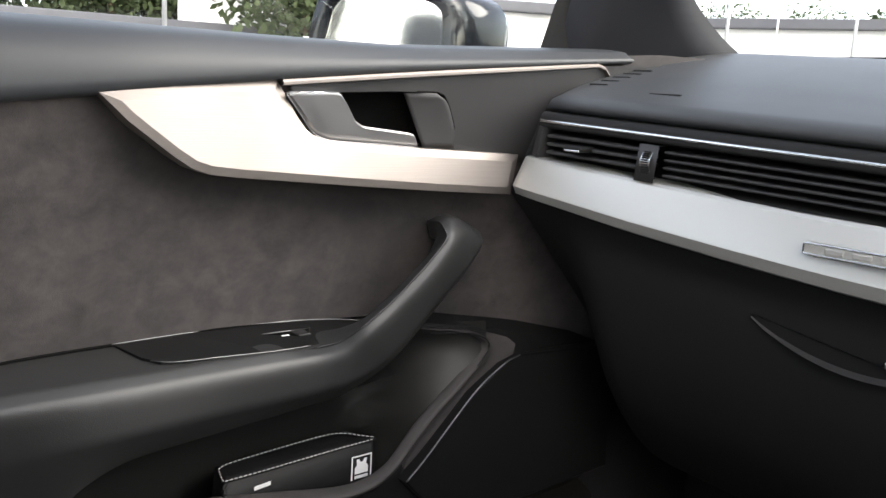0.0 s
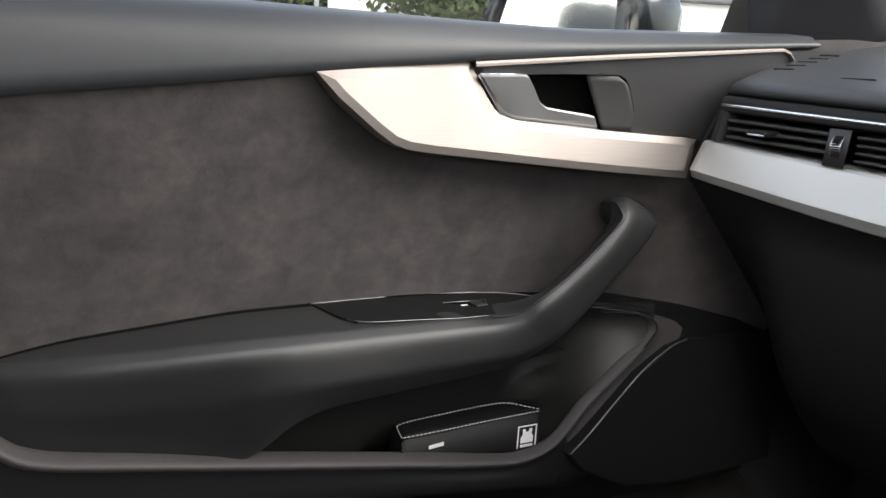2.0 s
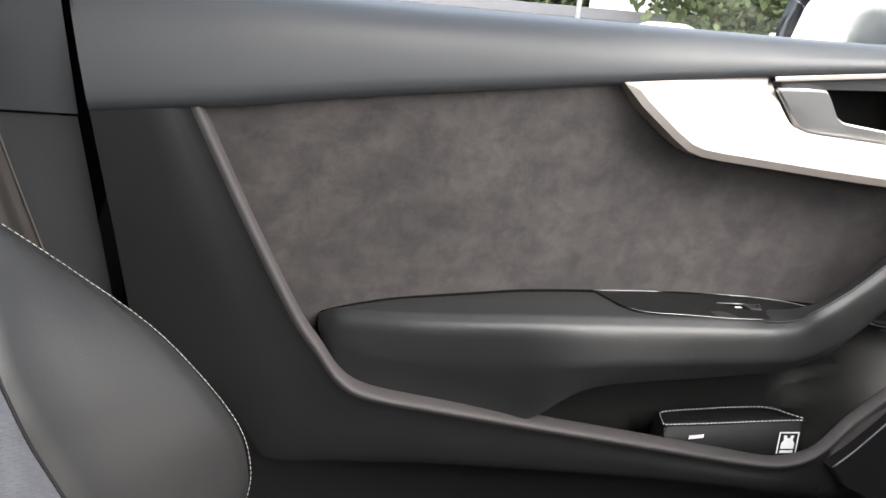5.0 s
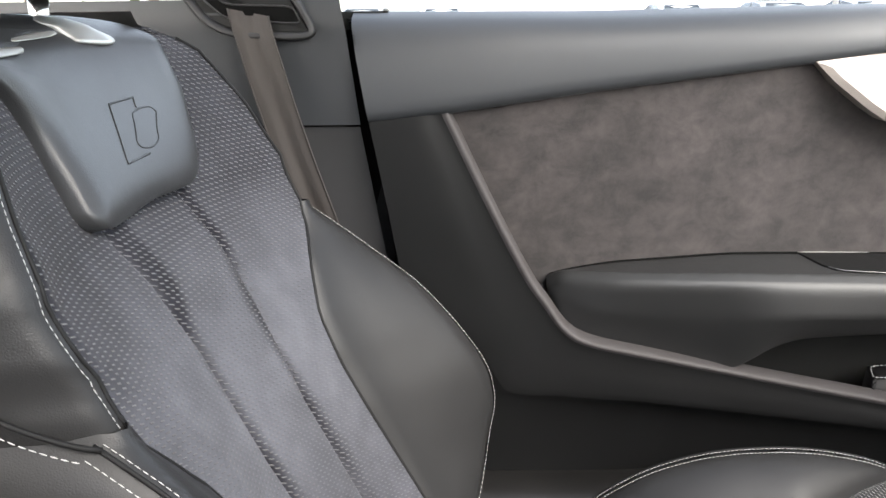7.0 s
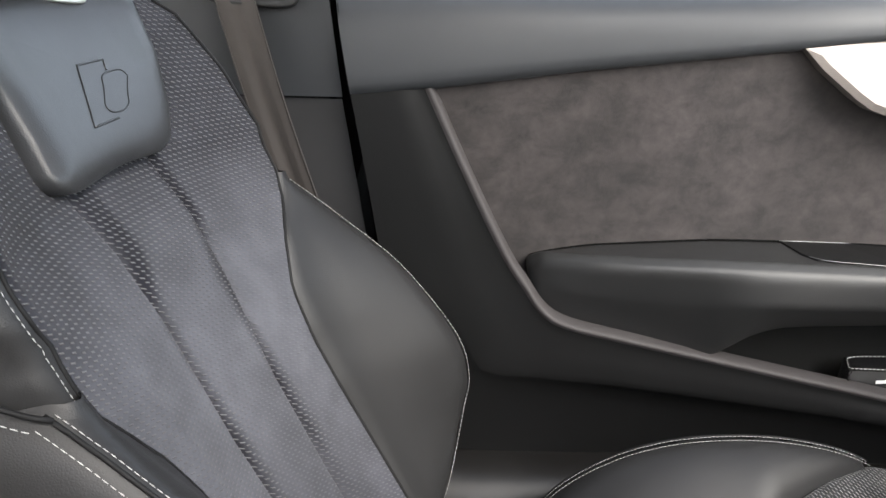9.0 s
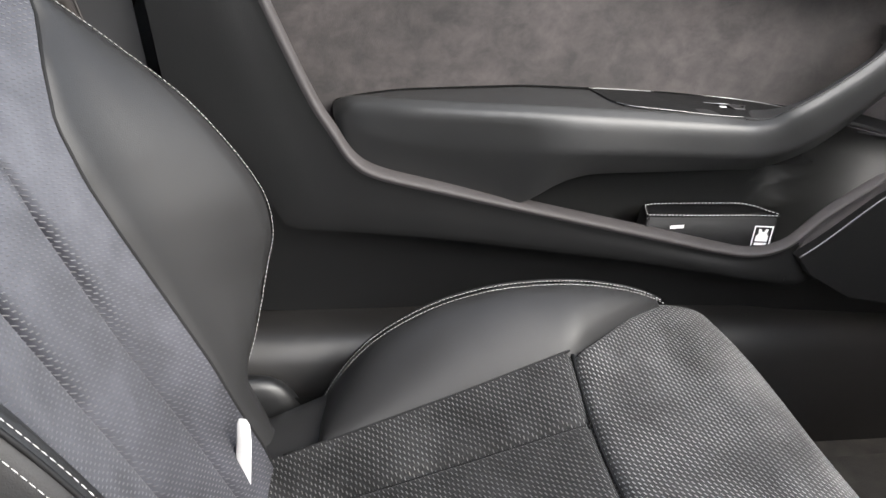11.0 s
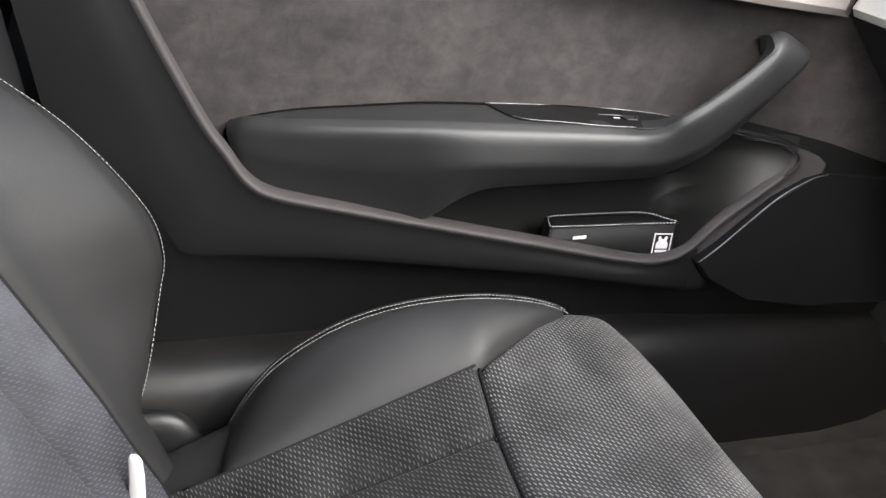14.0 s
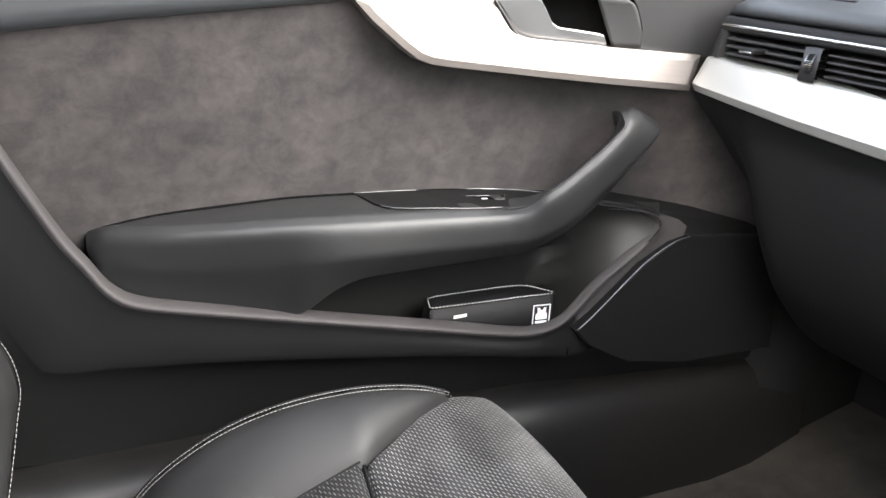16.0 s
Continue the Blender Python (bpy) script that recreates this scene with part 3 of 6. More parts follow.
# matched stations of the outer line, by the same share of the list
def matched(lst, n):
    s1 = np.array(C1)
    d = np.concatenate([[0], np.cumsum(np.linalg.norm(np.diff(s1, axis=0), axis=1))])
    return [np.array([np.interp(q, d, np.array(lst)[:, k]) for k in range(len(lst[0]))]) for q in np.linspace(0, d[-1], n)]
c, f = matched(C2, 120), matched([(v,) for v in FR], 120)
rows = []
for i in range(120):
    p, q, t = a[i], c[i], float(f[i][0])
    w = (q - p) / np.linalg.norm(q - p)
    m = p + (q - p) * t
    bulge = 0.003 * min(1.0, max(0.0, (i - 22) / 20)) * min(1.0, max(0.0, (100 - i) / 20))
    m = m + np.array((0, -bulge, 0)) + np.array((0, -(q[1] - p[1]) * t, 0)) * min(1.0, max(0.0, (i - 24) / 22))
    g = min(1.0, max(0.0, (i - 24) / 22)) * min(1.0, max(0.0, (96 - i) / 12))
    fit_in = min(1.0, float(np.linalg.norm(m - p)) / 0.034)
    k = lambda d, y: p + w * d * fit_in + np.array((0, y, 0))
    n = lambda u, y: m + (q - m) * u + np.array((0, y * g, 0))
    e = 0.0155 + 0.0105 * min(1.0, max(0.0, (i - 18) / 14)) * min(1.0, max(0.0, (88 - i) / 12))      # the lip is deeper below
    rows.append([k(0.035 if i < 92 else 0.008, e + 0.007), k(0.004, e + 0.004), k(-0.0012, e), k(-0.0014, 0.9 * e), k(0.0, 0.60 * e), k(0.0018, 0.32 * e), k(0.0038, 0.12 * e), k(0.0060, 0.0012), k(0.0085, 0.0018), k(0.0115, 0.0036), k(0.022, 0.0050),
                 p + (m - p) * 0.5 + np.array((0, 0.008 * g, 0)), p + (m - p) * 0.85 + np.array((0, 0.0125 * g, 0)), n(-0.02, 0.0145), n(0.0, 0.0165), n(0.02, 0.021), n(0.07, 0.030), n(0.3, 0.042), q + np.array((0, 0.030 * g, 0))])
part("lower_panel", grid([r[9:] for r in rows[:90]]), M_HARD, door, "black plastic lower lining with a hollowed foot")
part("front_panel", grid([r[11:] for r in rows[89:]]), M_HARD, door, "black plastic lining round the loudspeaker")
part("lining_lip", grid([r[:10] for r in rows[:90]]), M_LIP, door, "grained grey-brown lip round the lining and pocket")
# this edge of the lining takes the pale lip skin to look lit
part("pocket_shoulder", grid([r[:12] for r in rows[89:]]), M_LIP, door, "lining edge ahead of the pocket, painted pale for the light it catches")

# map pocket: rear wall that curls in at the front, and its floor
xr = lambda z: float(np.interp(z, (0.66, 0.69, 0.704, 0.75, 0.812, 0.84, 0.87), (0.60, 0.605, 0.612, 0.640, 0.706, 0.726, 0.722)))
rows = []
for z in np.linspace(0.64, 0.872, 16):
    r = []
    for u in np.linspace(0, 1, 30):
        x = 0.12 + (xr(z) - 0.12) * u
        k = max(0.0, 1 - (xr(z) - x) / float(np.interp(z, (0.70, 0.76, 0.82, 0.87), (0.012, 0.05, 0.12, 0.15))))
        r.append((x, 0.822 - 0.2 * max(0, x - 0.4) ** 2 - 0.105 * (k * k * (3 - 2 * k)), z))
    rows.append(r)
part("pocket_wall", grid(rows), M_POCKET, door, "smooth black pocket wall")
part("pocket_floor", grid([[(x, y, 0.652) for x in np.linspace(0.1, 0.6, 8)] for y in (0.79, 0.83)]), M_DEEP, door)
part("pocket_seam", tube(spl([(0.632, 0.699, 0.868), (0.69, 0.692, 0.861), (0.715, 0.687, 0.851), (0.7205, 0.686, 0.838), (0.705, 0.688, 0.816)], 24), 0.0012), M_DEEP, door)

# armrest that turns up into the grab handle; each station: back, bead edge, crest, face's lower edge, underside, back below
def rest(x, zb, yt, zt, yf, zf, yu, zu):
    """A station of the armrest proper."""
    return ((x, 0.797, zb), (x, yt + 0.017, zt + 0.007 + 0.25 * (zb - zt - 0.005)), (x, yt, zt - 0.004), (x, yf, zf), (x, yu, zu), (x, 0.797, zu))
ST = [rest(-0.0445, 0.8500, 0.778, 0.848, 0.777, 0.844, 0.778, 0.841),
      rest(-0.041, 0.8530, 0.768, 0.853, 0.766, 0.840, 0.768, 0.830),
      rest(-0.026, 0.8580, 0.752, 0.865, 0.752, 0.834, 0.758, 0.806),
      rest(0.005, 0.8650, 0.733, 0.869, 0.737, 0.826, 0.754, 0.782),
      rest(0.045, 0.8715, 0.715, 0.8715, 0.727, 0.823, 0.752, 0.771),
      rest(0.110, 0.8770, 0.700, 0.8745, 0.717, 0.820, 0.750, 0.757),
      rest(0.165, 0.8815, 0.692, 0.876, 0.708, 0.824, 0.745, 0.745),
      rest(0.195, 0.8835, 0.689, 0.8765, 0.698, 0.828, 0.738, 0.742),
      rest(0.217, 0.8840, 0.687, 0.8765, 0.691, 0.830, 0.731, 0.756),
      rest(0.235, 0.8842, 0.686, 0.8765, 0.687, 0.831, 0.728, 0.770),
      rest(0.255, 0.8843, 0.685, 0.8765, 0.685, 0.832, 0.725, 0.7815),
      rest(0.278, 0.8842, 0.684, 0.876, 0.684, 0.8325, 0.723, 0.789),
      rest(0.310, 0.8840, 0.684, 0.8755, 0.684, 0.833, 0.722, 0.7925),
      rest(0.366, 0.8838, 0.683, 0.8745, 0.684, 0.833, 0.722, 0.7955),
      rest(0.425, 0.8830, 0.681, 0.8735, 0.683, 0.833, 0.722, 0.7985),
      ((0.460, 0.797, 0.8815), (0.463, 0.696, 0.8790), (0.467, 0.679, 0.8720), (0.468, 0.681, 0.8345), (0.472, 0.722, 0.8015), (0.462, 0.792, 0.801)),
      ((0.500, 0.752, 0.8780), (0.488, 0.683, 0.8855), (0.492, 0.667, 0.8780), (0.502, 0.674, 0.8405), (0.520, 0.720, 0.8060), (0.520, 0.752, 0.815)),
      ((0.528, 0.712, 0.8930), (0.506, 0.666, 0.9050), (0.511, 0.656, 0.8960), (0.550, 0.668, 0.8637), (0.572, 0.712, 0.8310), (0.556, 0.724, 0.855)),
      ((0.562, 0.703, 0.9170), (0.5403, 0.663, 0.9278), (0.5488, 0.655, 0.9195), (0.589, 0.667, 0.8946), (0.609, 0.708, 0.8610), (0.591, 0.716, 0.885)),
      ((0.600, 0.701, 0.9470), (0.578, 0.662, 0.9574), (0.5887, 0.654, 0.9490), (0.628, 0.666, 0.9290), (0.645, 0.706, 0.8980), (0.627, 0.713, 0.919)),
      ((0.622, 0.701, 0.9660), (0.601, 0.662, 0.9777), (0.6114, 0.655, 0.9705), (0.655, 0.665, 0.9527), (0.668, 0.705, 0.9250), (0.649, 0.713, 0.943)),
      ((0.638, 0.704, 0.9790), (0.616, 0.664, 0.9918), (0.6225, 0.657, 0.9865), (0.676, 0.667, 0.9725), (0.687, 0.708, 0.9450), (0.666, 0.715, 0.958)),
      ((0.644, 0.710, 0.9840), (0.619, 0.672, 1.0010), (0.629, 0.665, 1.0015), (0.684, 0.671, 0.9835), (0.694, 0.711, 0.9590), (0.672, 0.717, 0.966)),
      ((0.648, 0.722, 0.9830), (0.626, 0.690, 1.0060), (0.645, 0.688, 1.0140), (0.694, 0.690, 0.9905), (0.700, 0.718, 0.9660), (0.676, 0.724, 0.969)),
      ((0.656, 0.738, 0.9780), (0.642, 0.728, 1.0000), (0.668, 0.728, 1.0085), (0.712, 0.728, 0.9850), (0.712, 0.735, 0.9620), (0.684, 0.738, 0.966)),
      ((0.690, 0.768, 0.9690), (0.675, 0.768, 0.9920), (0.700, 0.768, 1.0000), (0.735, 0.768, 0.9840), (0.728, 0.768, 0.9600), (0.708, 0.768, 0.962))]
CUTS = (0.003, 0.004, 0.017, 0.008, 0.005, 0.003)
loops = []
for st in ST:
    q = [np.array(c, float) for c in st]
    lp = []
    for i in range(6):
        a, b, c = q[i - 1], q[i], q[(i + 1) % 6]
        la, lc = np.linalg.norm(a - b), np.linalg.norm(c - b)
        p0, p2 = b + (a - b) * min(0.45, CUTS[i] / (la + 1e-6)), b + (c - b) * min(0.45, CUTS[i] / (lc + 1e-6))
        for k in range(9):
            t = k / 8
            lp.append((1 - t) ** 2 * p0 + 2 * t * (1 - t) * b + t * t * p2)
    loops.append(lp)
dense = [spl([lp[i] for lp in loops], 170) for i in range(len(loops[0]))]
rows = [[dense[i][k] for i in range(len(dense))] for k in range(170)]
armrest = part("armrest", grid(rows, closed=True, caps=True), M_ARM, door, "black grained armrest rising into a grab handle")
bead = spl([st[1] for st in ST[15:25]], 70)
part("handle_seam", tube([(p[0] + 0.0005, p[1] - 0.0004, p[2] + 0.0002) for p in bead], 0.0009), M_ARM, armrest, "fine raised seam along the handle")
part("pocket_roof", grid([[(x, y, 0.801 + 0.02 * max(0, (x - 0.45) / 0.2)) for x in np.linspace(0.24, 0.60, 14)] for y in (0.722, 0.78, 0.83)]), M_DEEP, door)
# near-black bar in place of the shaded gap behind the armrest
part("rest_gap_shade", tube(spl([(st[0][0], yb(st[0][0], st[0][2]) + 0.002, st[0][2] + 0.0012) for st in ST[1:15]] + [(0.56, 0.776, 0.8775), (0.62, 0.768, 0.874)], 60), 0.0017), M_VOID, door)

# switch plate on the armrest, framed by a fine metal line
ztop = lambda y, x: float(np.interp(x, (0.26, 0.37, 0.46, 0.56, 0.62), (0.8846, 0.8842, 0.8820, 0.8785, 0.8745))) - (0.795 - y) * float(np.interp(x, (0.30, 0.36, 0.42, 0.47), (-0.005, 0.012, 0.035, 0.03)))
pl = [(0.286, 0.789), (0.36, 0.789), (0.45, 0.787), (0.53, 0.780), (0.575, 0.760), (0.595, 0.735), (0.545, 0.712), (0.50, 0.702), (0.46, 0.7005), (0.42, 0.7015), (0.36, 0.7035), (0.325, 0.706), (0.305, 0.714), (0.294, 0.735)]
bm = bmesh.new()
top = [bm.verts.new((x, y, ztop(y, x) + 0.0016)) for x, y in offset(pl, 0.0015)]
low = [bm.verts.new((x, y, ztop(y, x) - 0.010)) for x, y in pl]
for i in range(len(pl)):
    j = (i + 1) % len(pl)
    bm.faces.new((low[i], low[j], top[j], top[i]))
bm.faces.new(top)
bmesh.ops.recalc_face_normals(bm, faces=bm.faces[:])
bmesh.ops.triangulate(bm, faces=[q for q in bm.faces if len(q.verts) > 4])
sw = part("switch_plate", bm, M_HARD, door, "black switch plate")
on = lambda x, y, d=0.0022: (x, y, ztop(y, x) + d)
for line in (((0.286, 0.789), (0.36, 0.789), (0.45, 0.787), (0.53, 0.783), (0.60, 0.776)), ((0.47, 0.785), (0.52, 0.779), (0.555, 0.765), (0.578, 0.745)), ((0.298, 0.722), (0.312, 0.7095), (0.335, 0.7045), (0.36, 0.7025), (0.42, 0.7005), (0.462, 0.6985))):
    part("plate_rim", tube(spl([on(*p) for p in line], 40), 0.0005), M_RIM, sw, "thin metal rim")
# flat near-black patch painted as the shade of the finger hollow
bm = bmesh.new()
vs = [bm.verts.new(on(x, y, 0.0020)) for x, y in ((0.437, 0.7515), (0.492, 0.7515), (0.479, 0.733), (0.468, 0.731), (0.458, 0.740))]
bm.faces.new(vs)
bmesh.ops.recalc_face_normals(bm, faces=bm.faces[:])
part("switch_well", bm, M_VOID, sw, "flat near-black patch for the shade under the window switch")
bm = bmesh.new()
box(bm, 0.468, 0.484, 0.732, 0.7515, ztop(0.74, 0.475) + 0.001, ztop(0.74, 0.475) + 0.0035, 0.001)
part("window_switch", bm, M_SOFT, sw, "black window switch")
part("switch_edge", tube([on(0.434, 0.7525, 0.0026), on(0.494, 0.7515, 0.0026)], 0.0006), M_RIM, sw)
part("switch_edge", tube([on(0.494, 0.7515, 0.0026), on(0.481, 0.732, 0.0026)], 0.0005), M_RIM, sw)
for dx, w in ((0.0, 0.0022), (0.005, 0.0018)):
    part("switch_icon", boxed(0.4515 + dx, 0.4515 + dx + 2 * w, 0.738, 0.742, ztop(0.74, 0.452) + 0.0017, ztop(0.74, 0.452) + 0.0024, bevel=0.0004), M_WHITE, sw, "white window symbol")

# loudspeaker cover
spk = [(0.601, 0.685), (0.628, 0.709), (0.698, 0.781), (0.745, 0.813), (0.772, 0.822), (0.95, 0.812), (0.965, 0.62), (0.80, 0.612), (0.693, 0.624), (0.624, 0.659)]
ys = lambda x, z: 0.694 - 0.09 * max(0, x - 0.6)
grille = part("speaker_cover", plate(spk, ys, 0.02, 0.002), M_HARD, door, "black perforated speaker cover")
part("cover_edge", tube(spl([(x, ys(x, z) - 0.0005, z) for x, z in ((0.601, 0.686), (0.628, 0.710), (0.698, 0.782), (0.745, 0.814), (0.772, 0.8225))], 30), 0.0009), M_FINE, grille, "thin bright edge")

# unseen near-black sheet added to stop light leaking through the door
part("door_light_stop", grid([[(x, 0.835, z) for x in (-0.27, 0.4, 1.08)] for z in (0.58, 0.9, 1.19)]), M_VOID, door)
# window glass and the sill seal
bm = grid([[(x, 0.80 - 0.25 * (z - 1.19), z) for x in np.linspace(-0.33, 0.95, 8)] for z in np.linspace(1.17, 1.50, 5)])
pane = part("window_pane", bm, M_GLASS, door, "clear side window glass")
pane.visible_shadow = False
part("window_seal", tube([(x, 0.799, 1.190 + 0.021 * max(0, (x - 0.6) / 0.4)) for x in np.linspace(-0.30, 0.98, 12)], 0.0025), M_SOFT, door)
# outer skin of the door, closing it
part("outer_skin", grid([[(x, y, z) for x in np.linspace(-0.30, 1.0, 6)] for y, z in ((0.81, 1.195), (0.90, 1.10), (0.94, 0.9), (0.92, 0.65), (0.86, 0.45))]), M_GLOSS, door, "dark painted outer skin")

# door mirror
A, B = np.array((0.735, 1.145)), np.array((0.867, 0.965))
dv = (B - A) / np.linalg.norm(B - A)
nv = np.array((dv[1], -dv[0]))            # towards the seats
nv = nv if nv[0] < 0 else -nv
wm = np.linalg.norm(B - A)
rim = ngon([(0.0, 0.0), (wm + 0.01, -0.004), (wm + 0.012, 0.115), (0.035, 0.125)], 7, 0.3)
P = lambda u, v, d: (A[0] + dv[0] * u + nv[0] * d, A[1] + dv[1] * u + nv[1] * d, 1.185 + v)
loopsm = []
cx, cz = wm / 2, 0.06
for sc, d, sh in ((0.84, 0.004, 0), (0.88, 0.016, 0), (1.14, 0.014, 0.0), (1.18, -0.01, 0.015), (1.16, -0.06, 0.05), (0.95, -0.11, 0.075), (0.5, -0.13, 0.08)):
    loopsm.append([P(cx + sh + (u - cx) * sc, cz + (v - cz) * sc, d) for u, v in rim])
mirror = part("door_mirror", grid(loopsm, closed=True, caps=False), M_GLOSS, door, "gloss black door mirror housing")
bm = bmesh.new()
bm.faces.new([bm.verts.new(P(cx + (u - cx) * 0.87, cz + (v - cz) * 0.87, 0.006)) for u, v in rim])
part("mirror_glass", bm, M_MIRROR, mirror, "mirror glass")
bm = bmesh.new()
bm.faces.new([bm.verts.new(P(u, v, 0.019)) for u, v in ((-0.008, 0.030), (0.002, 0.030), (0.004, 0.044), (-0.006, 0.044))])
part("warning_lamp", bm, M_WHITE, mirror, "small white warning lamp lens")
part("mirror_foot", boxed(0.89, 0.99, 0.80, 0.97, 1.165, 1.20, bevel=0.012), M_GLOSS, mirror)

# ---- kit pouch in the door pocket ----
kit = thing("first_aid_pouch", (0.49, 0.76, 0.652), "small black fabric pouch with white stitching in the door pocket", "pouch")
lo = [((0.392, .752, .655), (0.588, .738, .655), (0.585, .785, .655), (0.397, .793, .655)),
      ((0.388, .752, .690), (0.589, .737, .690), (0.586, .785, .690), (0.395, .793, .690)),
      ((0.392, .755, .721), (0.586, .740, .728), (0.572, .784, .727), (0.398, .791, .723)),
      ((0.400, .766, .7225), (0.578, .752, .729), (0.562, .778, .729), (0.405, .785, .725))]
part("pouch_body", grid([ngon(l, 3, 0.07) for l in lo], closed=True, caps=True), M_KIT, kit, "black fabric")
e1 = spl([(0.392, .7545, .7215), (0.45, .750, .7235), (0.53, .745, .7265), (0.587, .7395, .7288)], 20)
e2 = spl([(0.391, .756, .7215), (0.394, .770, .7240), (0.402, .781, .7262), (0.45, .780, .7290), (0.53, .775, .7325), (0.556, .768, .7325), (0.575, .752, .7305), (0.587, .742, .7295)], 40)
part("piping", tube(e1, 0.0014), M_KIT, kit)
part("stitching", stitches(e1, 0.0055, 0.004, 0.0010, (0, -0.001, 0.001)), M_THREAD, kit, "white stitches")
part("piping", tube(e2, 0.0014), M_KIT, kit)
part("stitching", stitches(e2, 0.0055, 0.004, 0.0010, (0, -0.001, 0.001)), M_THREAD, kit, "white stitches")
part("zip_pull", tube(spl([(0.391, .750, .722), (0.386, .745, .716), (0.387, .744, .704)], 8), 0.002), M_KIT, kit)
yk = lambda x: 0.7375 + (0.589 - x) * 0.072
def print_poly(name, pts, d=0.0):
    b = bmesh.new()
    b.faces.new([b.verts.new((x, yk(x) - 0.0015 - d, z)) for x, z in pts])
    bmesh.ops.recalc_face_normals(b, faces=b.faces[:])
    part(name, b, M_WHITE, kit, "white print")
# framed white vest symbol
for (x0, x1, z0, z1) in ((0.551, 0.553, 0.683, 0.714), (0.578, 0.580, 0.683, 0.714), (0.553, 0.578, 0.712, 0.714)):
    print_poly("print_frame", ((x0, z0), (x1, z0), (x1, z1), (x0, z1)))
print_poly("print_symbol", ((0.556, 0.690), (0.575, 0.690), (0.575, 0.698), (0.572, 0.702), (0.573, 0.709), (0.569, 0.709), (0.567, 0.705), (0.564, 0.705), (0.562, 0.709), (0.558, 0.709), (0.559, 0.702), (0.556, 0.698)))
print_poly("print_bar", ((0.556, 0.684), (0.575, 0.684), (0.575, 0.688), (0.556, 0.688)))
print_poly("print_bar", ((0.425, 0.704), (0.445, 0.706), (0.445, 0.711), (0.425, 0.709)))

# ---- dashboard ----
dash = thing("dashboard", (0.9, 0.2, 0.9), "black dashboard with a silver decor strip and long air vent", "dashboard")
YE, YR = 0.655, -0.78
def ds(y, z):
    """The dashboard sinks a little towards the middle of the car."""
    return z + 0.036 * (min(0.65, max(y, 0.0)) - 0.645)
def band(prof, y0, y1, n=30, shape=None):
    rows = []
    for y in np.linspace(y0, y1, n):
        r = []
        for x, z in prof:
            r.append((x, y, ds(y, z)))
        rows.append(r)
    return grid(rows)
# top pad, its outer corner drawn in
prof = spl([(0.775, 1.138), (0.754, 1.1405), (0.746, 1.1465), (0.750, 1.1545), (0.775, 1.163), (0.82, 1.175), (0.90, 1.195), (1.02, 1.219), (1.15, 1.238), (1.30, 1.243)], 40)
rows = []
for y in list(np.linspace(YR, 0.56, 30)) + [0.60, 0.625, 0.64, 0.65, 0.655]:
    r = []
    for x, z in prof:
        k = max(0.0, (y - 0.60) / 0.055)
        yy = y + 0.03 * min(1.0, max(0.0, (x - 0.76) / 0.14)) * max(0.0, (y - 0.3) / 0.35)
        r.append((x + 0.012 * k * k, yy, ds(y, z) - 0.003 * k ** 3 * (1 if z > 1.14 else 0)))
    rows.append(r)
end = [(x + 0.01, YE + 0.03 + 0.015, ds(YE, z) - 0.10) for x, z in prof]
rows.append(end)
part("top_pad", grid(rows), M_BELT, dash, "soft dark dashboard top")
# defroster slots in the pad
for k in range(5):
    x = 0.822 + 0.022 * k
    part("defroster_slot", boxed(x, x + 0.005, 0.617, 0.644, 1.1690 + 0.0055 * k, 1.1758 + 0.0055 * k, bevel=0.001), M_DEEP, dash)
part("pad_mark", boxed(0.80, 0.803, 0.50, 0.54, 1.1645, 1.1665), M_DEEP, dash)
# black band and chrome line above the vents
part("upper_band", band(spl([(0.775, 1.1385), (0.750, 1.1388), (0.7435, 1.137), (0.7415, 1.132), (0.741, 1.126), (0.742, 1.120), (0.78, 1.118)], 20), 0.648, YR), M_DEEP, dash, "black band")
part("chrome_line", band(spl([(0.744, 1.1255), (0.7395, 1.1262), (0.7385, 1.1280), (0.7395, 1.1298), (0.744, 1.1304)], 8), 0.646, YR), M_CHROME, dash, "thin chrome line")
# vent
vent = part("air_vent", band([(0.745, 1.119), (0.80, 1.115), (0.80, 1.085), (0.735, 1.078)], 0.64, YR), M_DEEP, dash, "long black air vent")
for k in range(3):
    z = 1.0905 + 0.0095 * k
    part("slat", band([(0.742, z), (0.740, z + 0.0022), (0.742, z + 0.0034), (0.775, z + 0.006), (0.775, z + 0.002), (0.742, z)], 0.635, 0.502, 8), M_SOFT, vent)
for k in range(4):
    z = 1.0865 + 0.0080 * k
    part("slat", band([(0.742, z), (0.740, z + 0.0018), (0.742, z + 0.0028), (0.775, z + 0.0045), (0.775, z + 0.0015), (0.742, z)], 0.473, YR, 20), M_SOFT, vent)
part("wheel_panel", band([(0.75, 1.118), (0.734, 1.118), (0.729, 1.080), (0.75, 1.078)], 0.500, 0.476, 4), M_SOFT, vent)
bm = bmesh.new()
for k in range(18):
    ang = radians(-75 + 150 * k / 17)
    x, z = 0.744 - 0.017 * math.cos(ang), ds(0.488, 1.099) + 0.016 * math.sin(ang)
    box(bm, x - 0.0008, x + 0.004, 0.4835, 0.4925, z - 0.0007, z + 0.0007)
whl = part("thumb_wheel", grid([[(0.744 - 0.016 * math.cos(radians(q)), y, ds(0.488, 1.099) + 0.0155 * math.sin(radians(q))) for q in range(-90, 91, 15)] for y in (0.494, 0.492, 0.484, 0.482)]), M_CHROME, vent, "ribbed chrome thumb wheel")
part("rib", bm, M_DEEP, whl)
part("vent_tab", boxed(0.720, 0.748, 0.567, 0.592, 1.0965, 1.1035, bevel=0.003), M_HARD, vent, "black vent tab")
